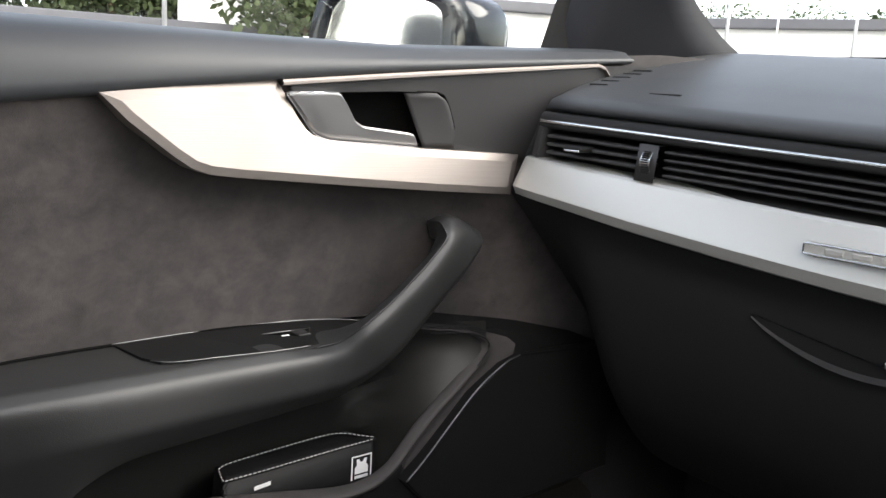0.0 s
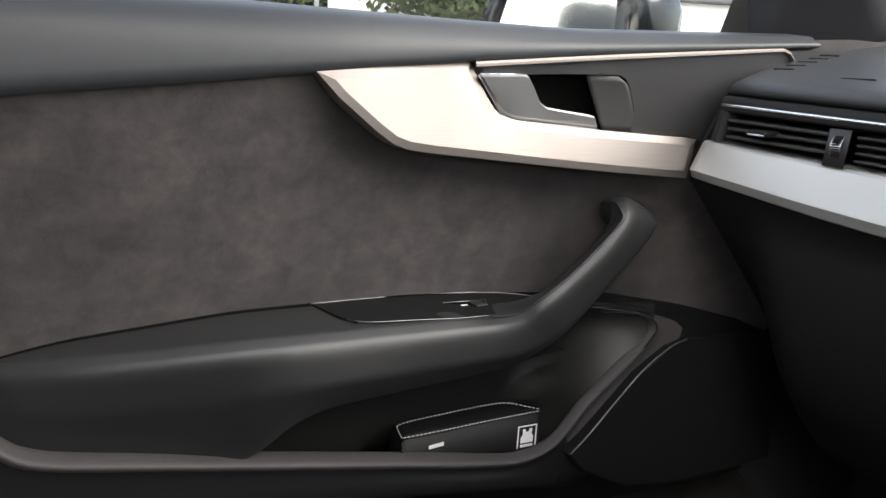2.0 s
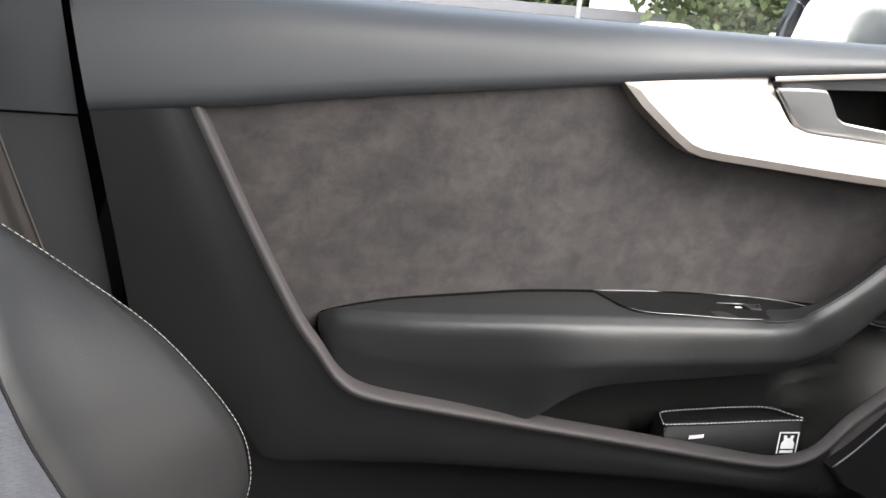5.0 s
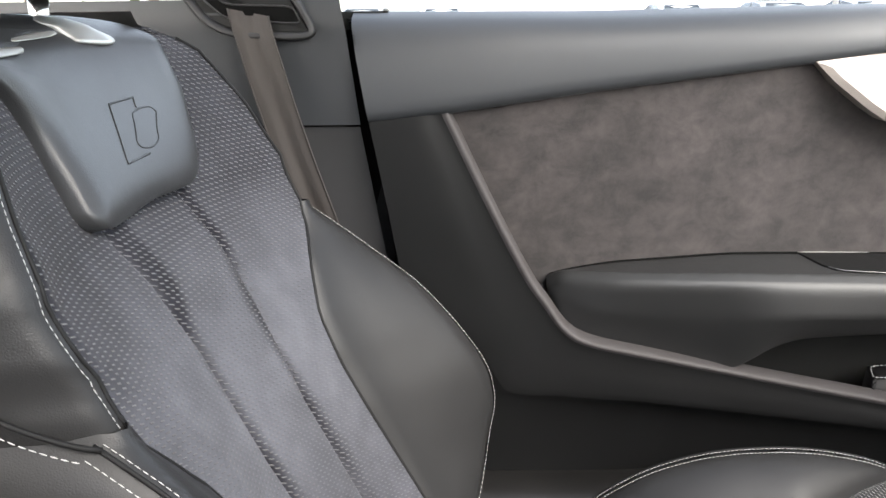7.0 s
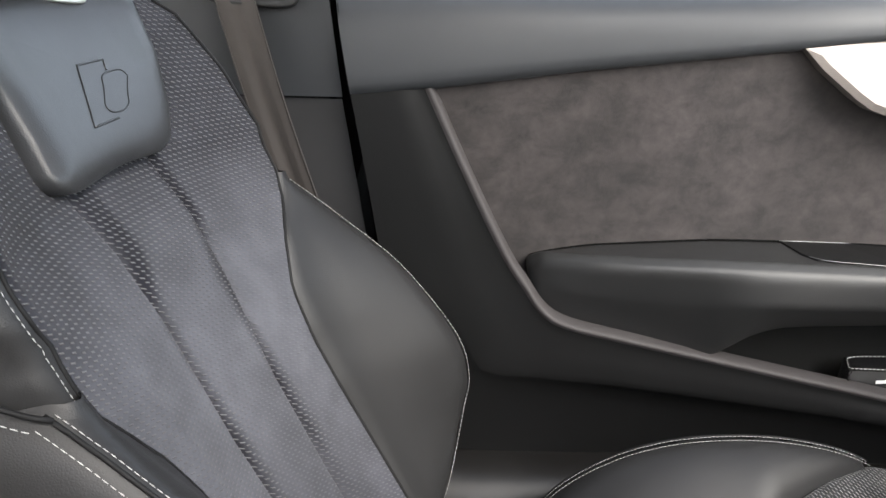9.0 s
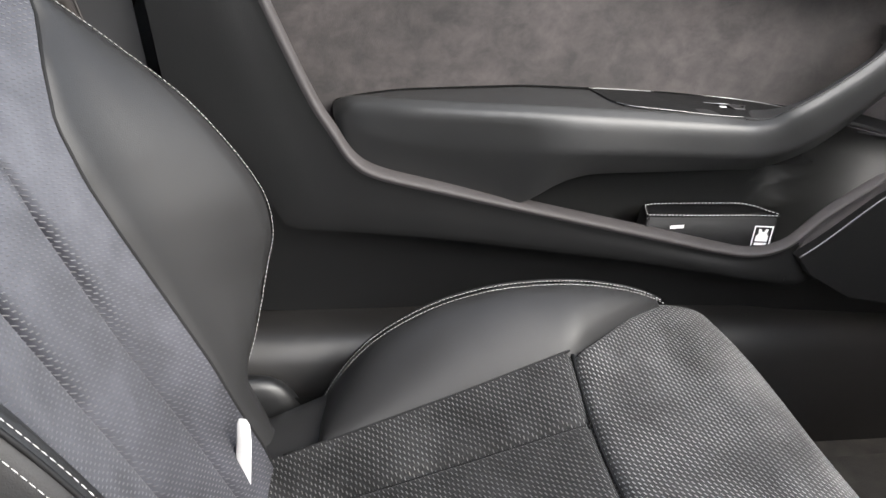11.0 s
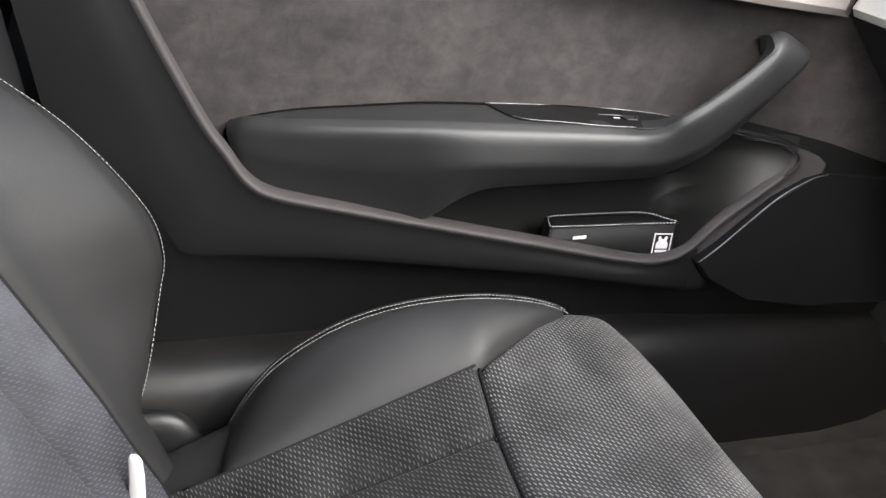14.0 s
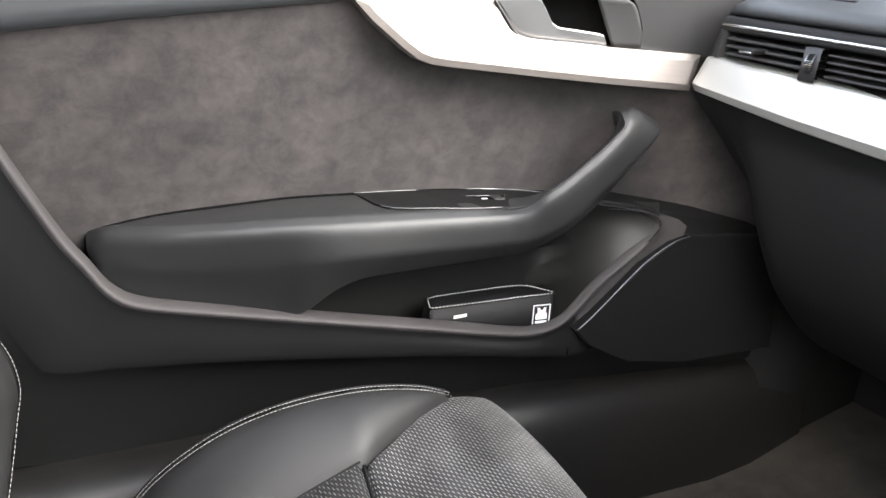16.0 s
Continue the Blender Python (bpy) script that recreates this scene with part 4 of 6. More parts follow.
part("tab_edge", boxed(0.7185, 0.7215, 0.569, 0.590, 1.0970, 1.0995, bevel=0.001), M_CHROME, vent)
part("vent_end", grid([[(0.738, 0.655, 1.086), (0.738, 0.645, 1.123)], [(0.733, 0.643, 1.085), (0.736, 0.637, 1.121)], [(0.76, 0.64, 1.086), (0.76, 0.635, 1.121)]], smooth=False), M_SOFT, vent)
# silver decor strip, taller towards the middle
rows = []
for y in list(np.linspace(YR, 0.60, 26)) + [0.63, 0.65, 0.662, 0.668]:
    zt, zb = float(np.interp(y, (0.24, 0.325, 0.477, 0.652), (1.063, 1.0655, 1.0735, 1.084))), float(np.interp(y, (0.229, 0.365, 0.495, 0.651), (1.000, 1.009, 1.020, 1.038)))
    h = zt - zb
    k = max(0.0, (y - 0.645) / 0.023)
    sec = [(0.765, zt + 0.002), (0.733, zt), (0.7295, zt - 0.05 * h), (0.7115, zb + 0.28 * h), (0.7110, zb + 0.24 * h), (0.7165, zb + 0.04 * h), (0.722, zb), (0.76, zb + 0.006)]
    rows.append([(x + 0.012 * k * k, y + 0.02 * (x - 0.72), z) for x, z in sec])
bm = grid(rows)
for ed in bm.edges:
    ed.smooth = not (len(ed.link_faces) == 2 and ed.calc_face_angle(0) > radians(25))
part("decor_strip", bm, M_SATIN, dash, "satin silver decor strip")
# badge: a framed row of plain raised bars
bad = part("badge", boxed(0.7095, 0.716, 0.10, 0.305, 1.0325, 1.0450, bevel=0.003), M_SATIN, dash, "raised badge with a chrome frame")
for k in range(7):
    part("badge_bar", boxed(0.7088, 0.7125, 0.130 + 0.023 * k, 0.147 + 0.023 * k, 1.0355, 1.0420, bevel=0.0016), M_SATIN, bad)
part("badge_frame", tube([(0.7093, y, z) for y, z in ngon([(0.102, 1.034), (0.303, 1.034), (0.303, 1.0435), (0.102, 1.0435)], 3, 0.05)] + [(0.7093, 0.1121, 1.034)], 0.0009, 6), M_CHROME, bad, "thin chrome frame")
# lower dash and glovebox
gl = spl([(0.722, 1.04), (0.73, 1.02), (0.742, 1.00), (0.748, 0.96), (0.757, 0.92), (0.775, 0.86), (0.82, 0.78), (0.92, 0.69), (1.05, 0.64)], 26)
ge = spl([(0.722, 1.04), (0.745, 1.017), (0.790, 0.972), (0.833, 0.928), (0.885, 0.874), (0.935, 0.822), (0.985, 0.77), (1.03, 0.71), (1.07, 0.64)], 26)
rows = []
for y in [0.668, 0.65, 0.63, 0.61, 0.59, 0.57, 0.55, 0.53, 0.50, 0.45, 0.40, 0.3, 0.2, 0.0, -0.3, YR]:
    k = min(1.0, max(0.0, (0.66 - y) / 0.12))
    k = k * k * (3 - 2 * k)
    rows.append([(ge[i][0] + (gl[i][0] - ge[i][0]) * k, y, (1.0 - k) * ge[i][1] + k * ds(y, gl[i][1])) for i in range(26)])
part("lower_panel", grid(rows), M_DEEP, dash, "black glovebox front")
rows = []
for v in np.linspace(0, 1, 9):
    rows.append([(0.7465 + 0.012 * math.sin(math.pi * v) * math.sin(math.pi * min(1.0, 0.06 + 0.94 * u)) - 0.0012, 0.360 - 0.165 * u, 0.9605 - 0.024 * u - 0.0225 * v * math.sin(math.pi * min(1.0, 0.03 + u * 0.97)) ** 0.7) for u in np.linspace(0, 1, 20)])
part("latch_recess", grid(rows), M_SOFT, dash, "scooped finger recess of the glovebox")
part("latch", boxed(0.742, 0.75, 0.205, 0.235, 0.941, 0.948, bevel=0.002), M_CHROME, dash, "small chrome latch")

# ---- pillars, roof and the rest of the shell ----
pil = thing("windscreen_pillar", (0.95, 0.7, 1.2), "dark grey windscreen pillar trim beside the dashboard", "pillar trim", kind="structure")
rows = []
for t in np.linspace(0, 1, 30) ** 1.6:
    z = 1.195 + 0.33 * t
    xl = 0.895 - 0.10 * t + 0.02                         # rear edge by the side window
    xf = 1.17 + 0.26 * (1 - t) ** 8 - 0.58 * t           # front edge by the windscreen
    xf = max(xf, xl + 0.05)
    y = 0.725 - 0.16 * t
    yf = 0.655 - 0.13 * t
    rows.append([(xl, y + 0.06, z), (xl, y + 0.02, z), (xl + 0.03, y, z), ((xl + xf) / 2, (y + yf) / 2 - 0.012, z), (xf - 0.02, yf, z), (xf, yf + 0.02, z), (xf + 0.01, yf + 0.08, z)])
part("pillar_trim", grid(rows), M_PILLAR, pil)
part("mirror_triangle", grid([[(0.86, 0.772, 1.20), (0.94, 0.742, 1.205)], [(0.885, 0.760, 1.30), (0.93, 0.738, 1.30)], [(0.90, 0.75, 1.36), (0.92, 0.735, 1.36)]]), M_DEEP, pil)

shell = thing("car_shell", (0, 0, 0.35), "dark car body shell round the cabin", "car body", kind="structure")
def sheet(name, pts, material, label=""):
    b = bmesh.new()
    b.faces.new([b.verts.new(p) for p in pts])
    return part(name, b, material, shell, label)
# windscreen header and unseen roof; its front opening is added to let light in
part("header_rail", tube(spl([(0.40, -0.62, 1.49), (0.42, -0.4, 1.53), (0.43, 0.0, 1.545), (0.42, 0.4, 1.53), (0.40, 0.62, 1.49)], 20), 0.03, 10), M_DEEP, shell)
rows = []
for x in np.linspace(0.42, -1.05, 50):
    rows.append([(x, y, 1.545 - 0.10 * (y / 0.62) ** 4 + 0.03 * math.sin((0.42 - x) * 2.1)) for y in np.linspace(-0.64, 0.64, 43)])
def roofed(rs):
    """The roof, with a front opening added for light."""
    b = grid(rs)
    bmesh.ops.delete(b, geom=[fc for fc in b.faces if 0.0 < fc.calc_center_median().x < 0.37 and abs(fc.calc_center_median().y) < 0.48], context="FACES")
    return b
part("headliner", roofed(rows), M_LINER, shell, "dark cloth headliner, unseen, open at the front to admit light")
part("roof_skin", roofed([[(p[0], p[1] * 1.03, p[2] + 0.03) for p in r] for r in rows]), M_GLOSS, shell)
# floor
rows = []
for x in np.linspace(-1.3, 1.25, 30):
    rows.append([(x, y, 0.375 + (0.10 * max(0, (x - 0.95) / 0.3)) + 0.13 * math.exp(-(y / 0.11) ** 4)) for y in np.linspace(-0.72, 0.72, 40)])
part("floor_carpet", grid(rows), M_CARPET, shell, "dark grey carpet")
# sill beside the seat
for s in (1, -1):
    rows = []
    for x in np.linspace(-0.42, 1.1, 20):
        rows.append([(x, s * y, z) for y, z in spl([(0.672, 0.36), (0.677, 0.44), (0.690, 0.520), (0.708, 0.556), (0.735, 0.566), (0.80, 0.562), (0.86, 0.52)], 16)])
    part("sill_trim", grid(rows), M_SILL, shell, "scuffed black plastic sill trim")
# plain unseen console between the seats, added to block low light
rows = []
for x, z in ((-0.62, 0.66), (-0.60, 0.70), (-0.15, 0.70), (-0.08, 0.66), (0.25, 0.63), (0.55, 0.68), (0.74, 0.86)):
    rows.append([(x, y, q) for y, q in ((-0.105, 0.38), (-0.105, z - 0.02), (-0.085, z), (0.085, z), (0.105, z - 0.02), (0.105, 0.38))])
part("console_light_block", grid(rows, smooth=False), M_DEEP, shell, "plain black console, unseen, added to block light between the seats")
# kick panel, bulkhead, rear wall, far side
part("kick_panel", grid([[(x, y, z) for x, y in ((0.78, 0.776), (0.975, 0.772), (0.995, 0.692), (1.15, 0.68), (1.3, 0.67))] for z in (0.36, 0.6, 0.8, 1.15)]), M_DEEP, shell)
sheet("bulkhead", ((1.22, -0.78, 0.36), (1.22, 0.78, 0.36), (1.26, 0.78, 1.24), (1.26, -0.78, 1.24)), M_DEEP)
sheet("rear_wall", ((-1.35, -0.8, 0.36), (-1.35, 0.8, 0.36), (-1.30, 0.8, 1.12), (-1.30, -0.8, 1.12)), M_DEEP)
sheet("far_side", ((-1.35, -0.775, 0.36), (1.25, -0.775, 0.36), (1.25, -0.76, 1.19), (-1.35, -0.76, 1.19)), M_DEEP)
sheet("parcel_shelf", ((-1.35, -0.8, 1.12), (-1.35, 0.8, 1.12), (-1.05, 0.8, 1.12), (-1.05, -0.8, 1.12)), M_DEEP)
sheet("rear_seat_back", ((-0.98, -0.74, 0.5), (-0.98, 0.70, 0.5), (-1.1, 0.70, 1.14), (-1.1, -0.74, 1.14)), M_LEATHER)
# outer body: bonnet and boot as lofts, lower flanks and wheels
def loft(stations, name, label):
    rows = []
    for x, zt, w, zl in stations:
        rows.append([(x, y * w, z) for y, z in spl([(-0.97, zl), (-1.0, 0.6 * zl + 0.4 * zt), (-0.97, zt - 0.10), (-0.86, zt - 0.015), (-0.4, zt + 0.004), (0.0, zt + 0.006), (0.4, zt + 0.004), (0.86, zt - 0.015), (0.97, zt - 0.10), (1.0, 0.6 * zl + 0.4 * zt), (0.97, zl)], 41)])
    part(name, grid(rows), M_GLOSS, shell, label)
loft([(1.275, 1.195, 0.92, 0.42), (1.5, 1.16, 0.93, 0.42), (1.9, 1.09, 0.93, 0.42), (2.2, 1.03, 0.90, 0.42), (2.4, 0.95, 0.84, 0.42), (2.48, 0.80, 0.78, 0.42), (2.49, 0.55, 0.75, 0.42)], "bonnet", "dark painted bonnet")
loft([(-1.36, 1.13, 0.93, 0.42), (-1.7, 1.12, 0.92, 0.42), (-2.0, 1.09, 0.88, 0.42), (-2.12, 0.95, 0.84, 0.42), (-2.15, 0.6, 0.82, 0.42)], "boot_lid", "dark painted tail")
for s in (1, -1):
    part("body_flank", grid([[(x, s * y, z) for x in np.linspace(-1.40, 1.30, 10)] for y, z in ((0.80, 0.37), (0.88, 0.40), (0.915, 0.50), (0.905, 0.60))]), M_GLOSS, shell)
    for x in (1.75, -1.05):
        rows = [[(x + r * math.cos(q), s * y, 0.52 + r * math.sin(q)) for q in np.linspace(0, 2 * math.pi, 30)[:-1]] for y, r in ((0.74, 0.29), (0.76, 0.32), (0.925, 0.32), (0.945, 0.29), (0.935, 0.22), (0.92, 0.02))]
        part("road_wheel", grid(rows, closed=True, caps=True), M_DEEP, shell)
part("far_door_skin", grid([[(x, -y, z) for x in np.linspace(-1.38, 1.28, 8)] for y, z in ((0.80, 1.195), (0.89, 1.10), (0.93, 0.9), (0.915, 0.58))]), M_GLOSS, shell)
# far pillars
for q in (((0.42, -0.62, 1.5), (1.2, -0.74, 1.2)),):
    part("pillar", tube([q[0], q[1]], 0.04, 8), M_DEEP, shell)
ws = part("windscreen", grid([[(1.30, y, 1.235) for y in np.linspace(-0.72, 0.72, 8)], [(0.88, y * 0.94, 1.40) for y in np.linspace(-0.72, 0.72, 8)], [(0.42, y * 0.86, 1.53) for y in np.linspace(-0.72, 0.72, 8)]]), M_GLASS, shell, "clear windscreen")
ws.visible_shadow = False

# rear side panel behind the door
side = thing("rear_side_panel", (-0.6, 0.78, 0.6), "dark grey rear side panel with belt outlet", "side panel", kind="structure")
def yq(x, z):
    return 0.772 - 0.14 * (z - 1.05) if z > 1.05 else 0.772 + 0.03 * (1.05 - z)
part("upper_panel", grid([[(x, yq(x, z) - 0.004 + 0.03 * max(0, (z - 1.19) / 0.05) ** 2, z) for x in np.linspace(-0.289 - 0.163 * (z - 1.136) - float(np.interp(z, (1.06, 1.18), (0.009, 0.002))), -1.05, 16)] for z in np.linspace(1.062, 1.215, 10)]), M_BELT, side, "dark grey padded upper panel")
part("lower_panel", grid([[(x, yq(x, z) + 0.002, z) for x in np.linspace(-0.289 - 0.163 * (z - 1.136) - 0.011, -1.05, 16)] for z in np.linspace(0.40, 1.059, 14)]), M_SOFT, side, "dark grey lower panel")
# near-black sheet painted in as the shade of the door gap
part("gap_shade", grid([[(-0.289 - 0.163 * (z - 1.136) + e, yq(-0.28, z) + d, z) for e, d in ((0.03, 0.024), (0.0, 0.026), (-0.03, 0.024))] for z in np.linspace(0.50, 1.178, 8)]), M_VOID, side)
guide = ngon([(-0.522, 1.252), (-0.372, 1.250), (-0.322, 1.165), (-0.455, 1.171)], 8, 0.30)
gq = lambda x, z: 0.742 + 0.10 * (z - 1.2)
rings = [[(x, gq(x, z) + d, z) for x, z in offset(guide, e)] for e, d in ((0.0, 0.04), (0.0, 0.004), (0.0012, 0.001), (0.003, 0.0), (0.0065, 0.0004), (0.0085, 0.003), (0.0095, 0.0075))]
gd = part("belt_outlet", grid(rings, closed=True), M_SOFT, side, "dark plastic belt outlet with a raised frame")
part("outlet_face", plate(offset(guide, 0.0092), lambda x, z: gq(x, z) + 0.0065, 0.004, 0.001), M_DEEP, gd, "recessed dark face")
slot = ngon([(-0.487, 1.233), (-0.462, 1.2315), (-0.442, 1.209), (-0.360, 1.2065), (-0.349, 1.186), (-0.440, 1.192)], 4, 0.22)
# a near-black plate gives the slot its inner shade
part("outlet_slot", plate(slot, lambda x, z: gq(x, z) + 0.0045, 0.003, 0.001), M_VOID, gd)
part("slot_lip", tube([(x, gq(x, z) + 0.0048, z) for x, z in slot + [slot[0]]], 0.0012), M_SOFT, gd)
# pillar between the side windows
part("window_pillar", grid([[(-0.398 + dx, 0.80 - 0.25 * (0.30 * t) + dy, 1.205 + 0.30 * t) for dx, dy in ((-0.012, 0.02), (0.0, -0.006), (0.055, -0.006), (0.065, 0.02))] for t in np.linspace(0, 1, 5)]), M_DEEP, side)
part("rear_window_sill", grid([[(x, y, 1.214 + 0.045 * min(1, max(0, (-x - 0.33) / 0.2))) for x in np.linspace(-0.31, -1.05, 10)] for y in (0.765, 0.82)]), M_BELT, side)
qg = part("window_pane", grid([[(x, 0.80 - 0.25 * (z - 1.19), z) for x in np.linspace(-1.0, -0.39, 6)] for z in np.linspace(1.2, 1.49, 4)]), M_GLASS, side, "clear rear side glass")
qg.visible_shadow = False

# backing sheet added to keep light out of the panel seam
part("panel_back", grid([[(x, 0.80, z) for x in (-0.25, -1.1)] for z in (0.4, 1.2)]), M_DEEP, side)
part("outer_skin", grid([[(x, y, z) for x in (-0.302, -1.6)] for y, z in ((0.81, 1.20), (0.90, 1.10), (0.95, 0.9), (0.92, 0.5))]), M_GLOSS, side)

# seat belt
belt = thing("seat_belt", (-0.42, 0.74, 0.6), "brown-grey seat belt webbing hanging from its outlet", "seat belt")
pa = spl([(-0.413, 0.744, 1.200), (-0.405, 0.737, 1.17), (-0.375, 0.735, 1.06), (-0.335, 0.728, 0.94), (-0.28, 0.722, 0.78), (-0.24, 0.715, 0.62)], 40)
rows = []
for p in pa:
    rows.append([(p[0] + d * 0.96, p[1] + (0.0035 if abs(d) < 0.006 else 0) - 0.05 * d, p[2] - d * 0.18) for d in np.linspace(-0.027, 0.027, 11)])
part("webbing", grid(rows), M_WEB, belt)
for d in (-0.0256, 0.0256):
    part("woven_rib", tube([(p[0] + d * 0.96, p[1] - 0.0008 - 0.05 * d, p[2] - d * 0.18) for p in pa], 0.0010, 6), M_WEB, belt)

# ---- passenger seat ----
SY = 0.385                      # the seat's centre line
seat = thing("front_seat", (0.0, SY, 0.40), "black leather sports seat with stamped grey suede centre and pale stitching", "car seat")
def sp(x, o, z):
    """A point of the seat: x ahead, o to the door's side of the centre line."""
    return (x + 0.09 * o, SY + o, z)
ZC = (0.44, 0.50, 0.552, 0.65, 0.745, 0.842, 0.945, 1.0, 1.036, 1.082, 1.126, 1.165, 1.19)
XC = (-0.125, -0.140, -0.160, -0.210, -0.262, -0.312, -0.357, -0.386, -0.414, -0.438, -0.457, -0.473, -0.49)
xc = lambda z: float(np.interp(z, ZC, XC))
ZW = (0.44, 0.60, 0.66, 0.738, 0.80, 0.86, 0.90, 0.946, 0.975, 1.0, 1.05, 1.10, 1.135, 1.165, 1.178, 1.19)
def we(z, s=1):
    """Half width of the insert; it opens out above the bolsters."""
    w = float(np.interp(z, ZW, (0.125, 0.124, 0.130, 0.131, 0.128, 0.129, 0.135, 0.162, 0.196, 0.211, 0.214, 0.200, 0.187, 0.172, 0.156, 0.125)))
    return float(np.interp(z, (0.44, 0.60, 0.74, 0.80, 0.85, 0.89, 0.92, 0.943, 0.965, 0.99), (0.125, 0.126, 0.138, 0.143, 0.150, 0.168, 0.190, 0.209, 0.215, 0.217))) if s < 0 and z < 0.99 else w + (0.009 * max(0.0, min(1.0, (1.12 - z) / 0.1)) if s < 0 else 0.0)
# crest of the side bolster: ahead, out from the centre line, up
CREST = np.array(spl([(-0.181, 0.168, 0.548), (-0.171, 0.184, 0.590), (-0.157, 0.197, 0.647), (-0.148, 0.240, 0.710), (-0.143, 0.246, 0.755), (-0.160, 0.243, 0.810), (-0.222, 0.240, 0.890), (-0.288, 0.236, 0.946), (-0.345, 0.226, 0.992), (-0.362, 0.222, 1.003)], 160))
def xb(z, s=1):
    if s < 0 and z > 0.885:
        return float(np.interp(z, (0.885, 0.89, 0.912, 0.936, 0.952, 0.963), (-0.242, -0.250, -0.277, -0.306, -0.328, -0.345)))
    return float(np.interp(z, CREST[:, 2], CREST[:, 0])) - (0.024 if s < 0 else 0.0) * min(1.0, max(0.0, (1.0 - z) / 0.05))
wb = lambda z: float(np.interp(z, CREST[:, 2], CREST[:, 1]))
def groove(o, at, w=0.006, d=0.006):
    return d * math.exp(-((abs(o) - at) / w) ** 2)
def xi(o, z):
    """The insert's surface: a shallow bowl whose wings come forward at the shoulders."""
    u = min(1.0, abs(o) / max(we(z), 0.05))
    wing = float(np.interp(z, (0.44, 0.90, 0.99, 1.05, 1.11, 1.165, 1.19), (0.016, 0.018, 0.030, 0.052, 0.052, 0.040, 0.02)))
    sa = float(np.interp(z, (0.72, 0.85, 1.03), (0.050, 0.056, 0.067)))
    puff = 0.0045 * abs(math.cos(math.pi * min(abs(o), 1.5 * sa) / (2 * sa))) ** 0.45 * min(1.0, max(0.0, (1.03 - z) / 0.05))
    return xc(z) + wing * u ** 2.2 + puff - groove(o, sa, 0.0032, 0.008)
xp = lambda z: float(np.interp(z, (1.03, 1.055, 1.09, 1.126, 1.155, 1.175, 1.188, 1.196, 1.200), (-0.388, -0.399, -0.4185, -0.440, -0.455, -0.469, -0.486, -0.505, -0.532)))
pad_x = lambda o, z: xp(z) + 0.032 * (o / 0.17) ** 2 * 0.5 * (1 + math.tanh((z - 1.118) / 0.028))
PAD = [(0.1323, 1.1653), (0.1283, 1.1502), (0.1297, 1.1238), (0.1165, 1.0874), (0.0926, 1.063), (0.0751, 1.0542), (0.0504, 1.0494), (-0.0114, 1.0501), (-0.0663, 1.0462), (-0.0840, 1.0452), (-0.0955, 1.0475), (-0.1020, 1.0535), (-0.1040, 1.0620), (-0.1019, 1.0769), (-0.1013, 1.1002), (-0.1025, 1.1193), (-0.1088, 1.1409), (-0.1173, 1.1534), (-0.1291, 1.1655), (-0.150, 1.1755), (-0.1660, 1.1832), (-0.158, 1.1880), (-0.13, 1.191), (-0.10, 1.1945), (-0.06, 1.197), (0.0, 1.1985), (0.06, 1.198), (0.1, 1.195), (0.122, 1.189), (0.134, 1.179)]
ring = spl(PAD + [PAD[0]], 141)[:-1]
RING = np.array(ring)
def within(o, z):
    """Whether a place of the backrest lies under the head pad."""
    a, b = RING, np.roll(RING, -1, axis=0)
    up = (a[:, 1] > z) != (b[:, 1] > z)
    return np.sum(up & (o < a[:, 0] + (z - a[:, 1]) * (b[:, 0] - a[:, 0]) / (b[:, 1] - a[:, 1] + 1e-12))) % 2 == 1
def pad_lift(o, z):
    """How far the pad stands out: full in the middle, rolling down at its rim."""
    d = float(np.min(np.hypot(RING[:, 0] - o, RING[:, 1] - z)))
    return 0.0055 - 0.0105 * (1 - min(1.0, d / 0.026)) ** 2.4 - 0.012 * max(0.0, 1 - d / 0.004) ** 2
rows = []
for z in np.linspace(0.46, 1.186, 90):
    rows.append([sp(min(xi(o, z), pad_x(o, z) - 0.012) if z > 1.03 and within(o, z) else xi(o, z), o, z) for o in np.linspace(-we(z, -1), we(z), 151)])
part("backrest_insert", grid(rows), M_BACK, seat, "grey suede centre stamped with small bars")

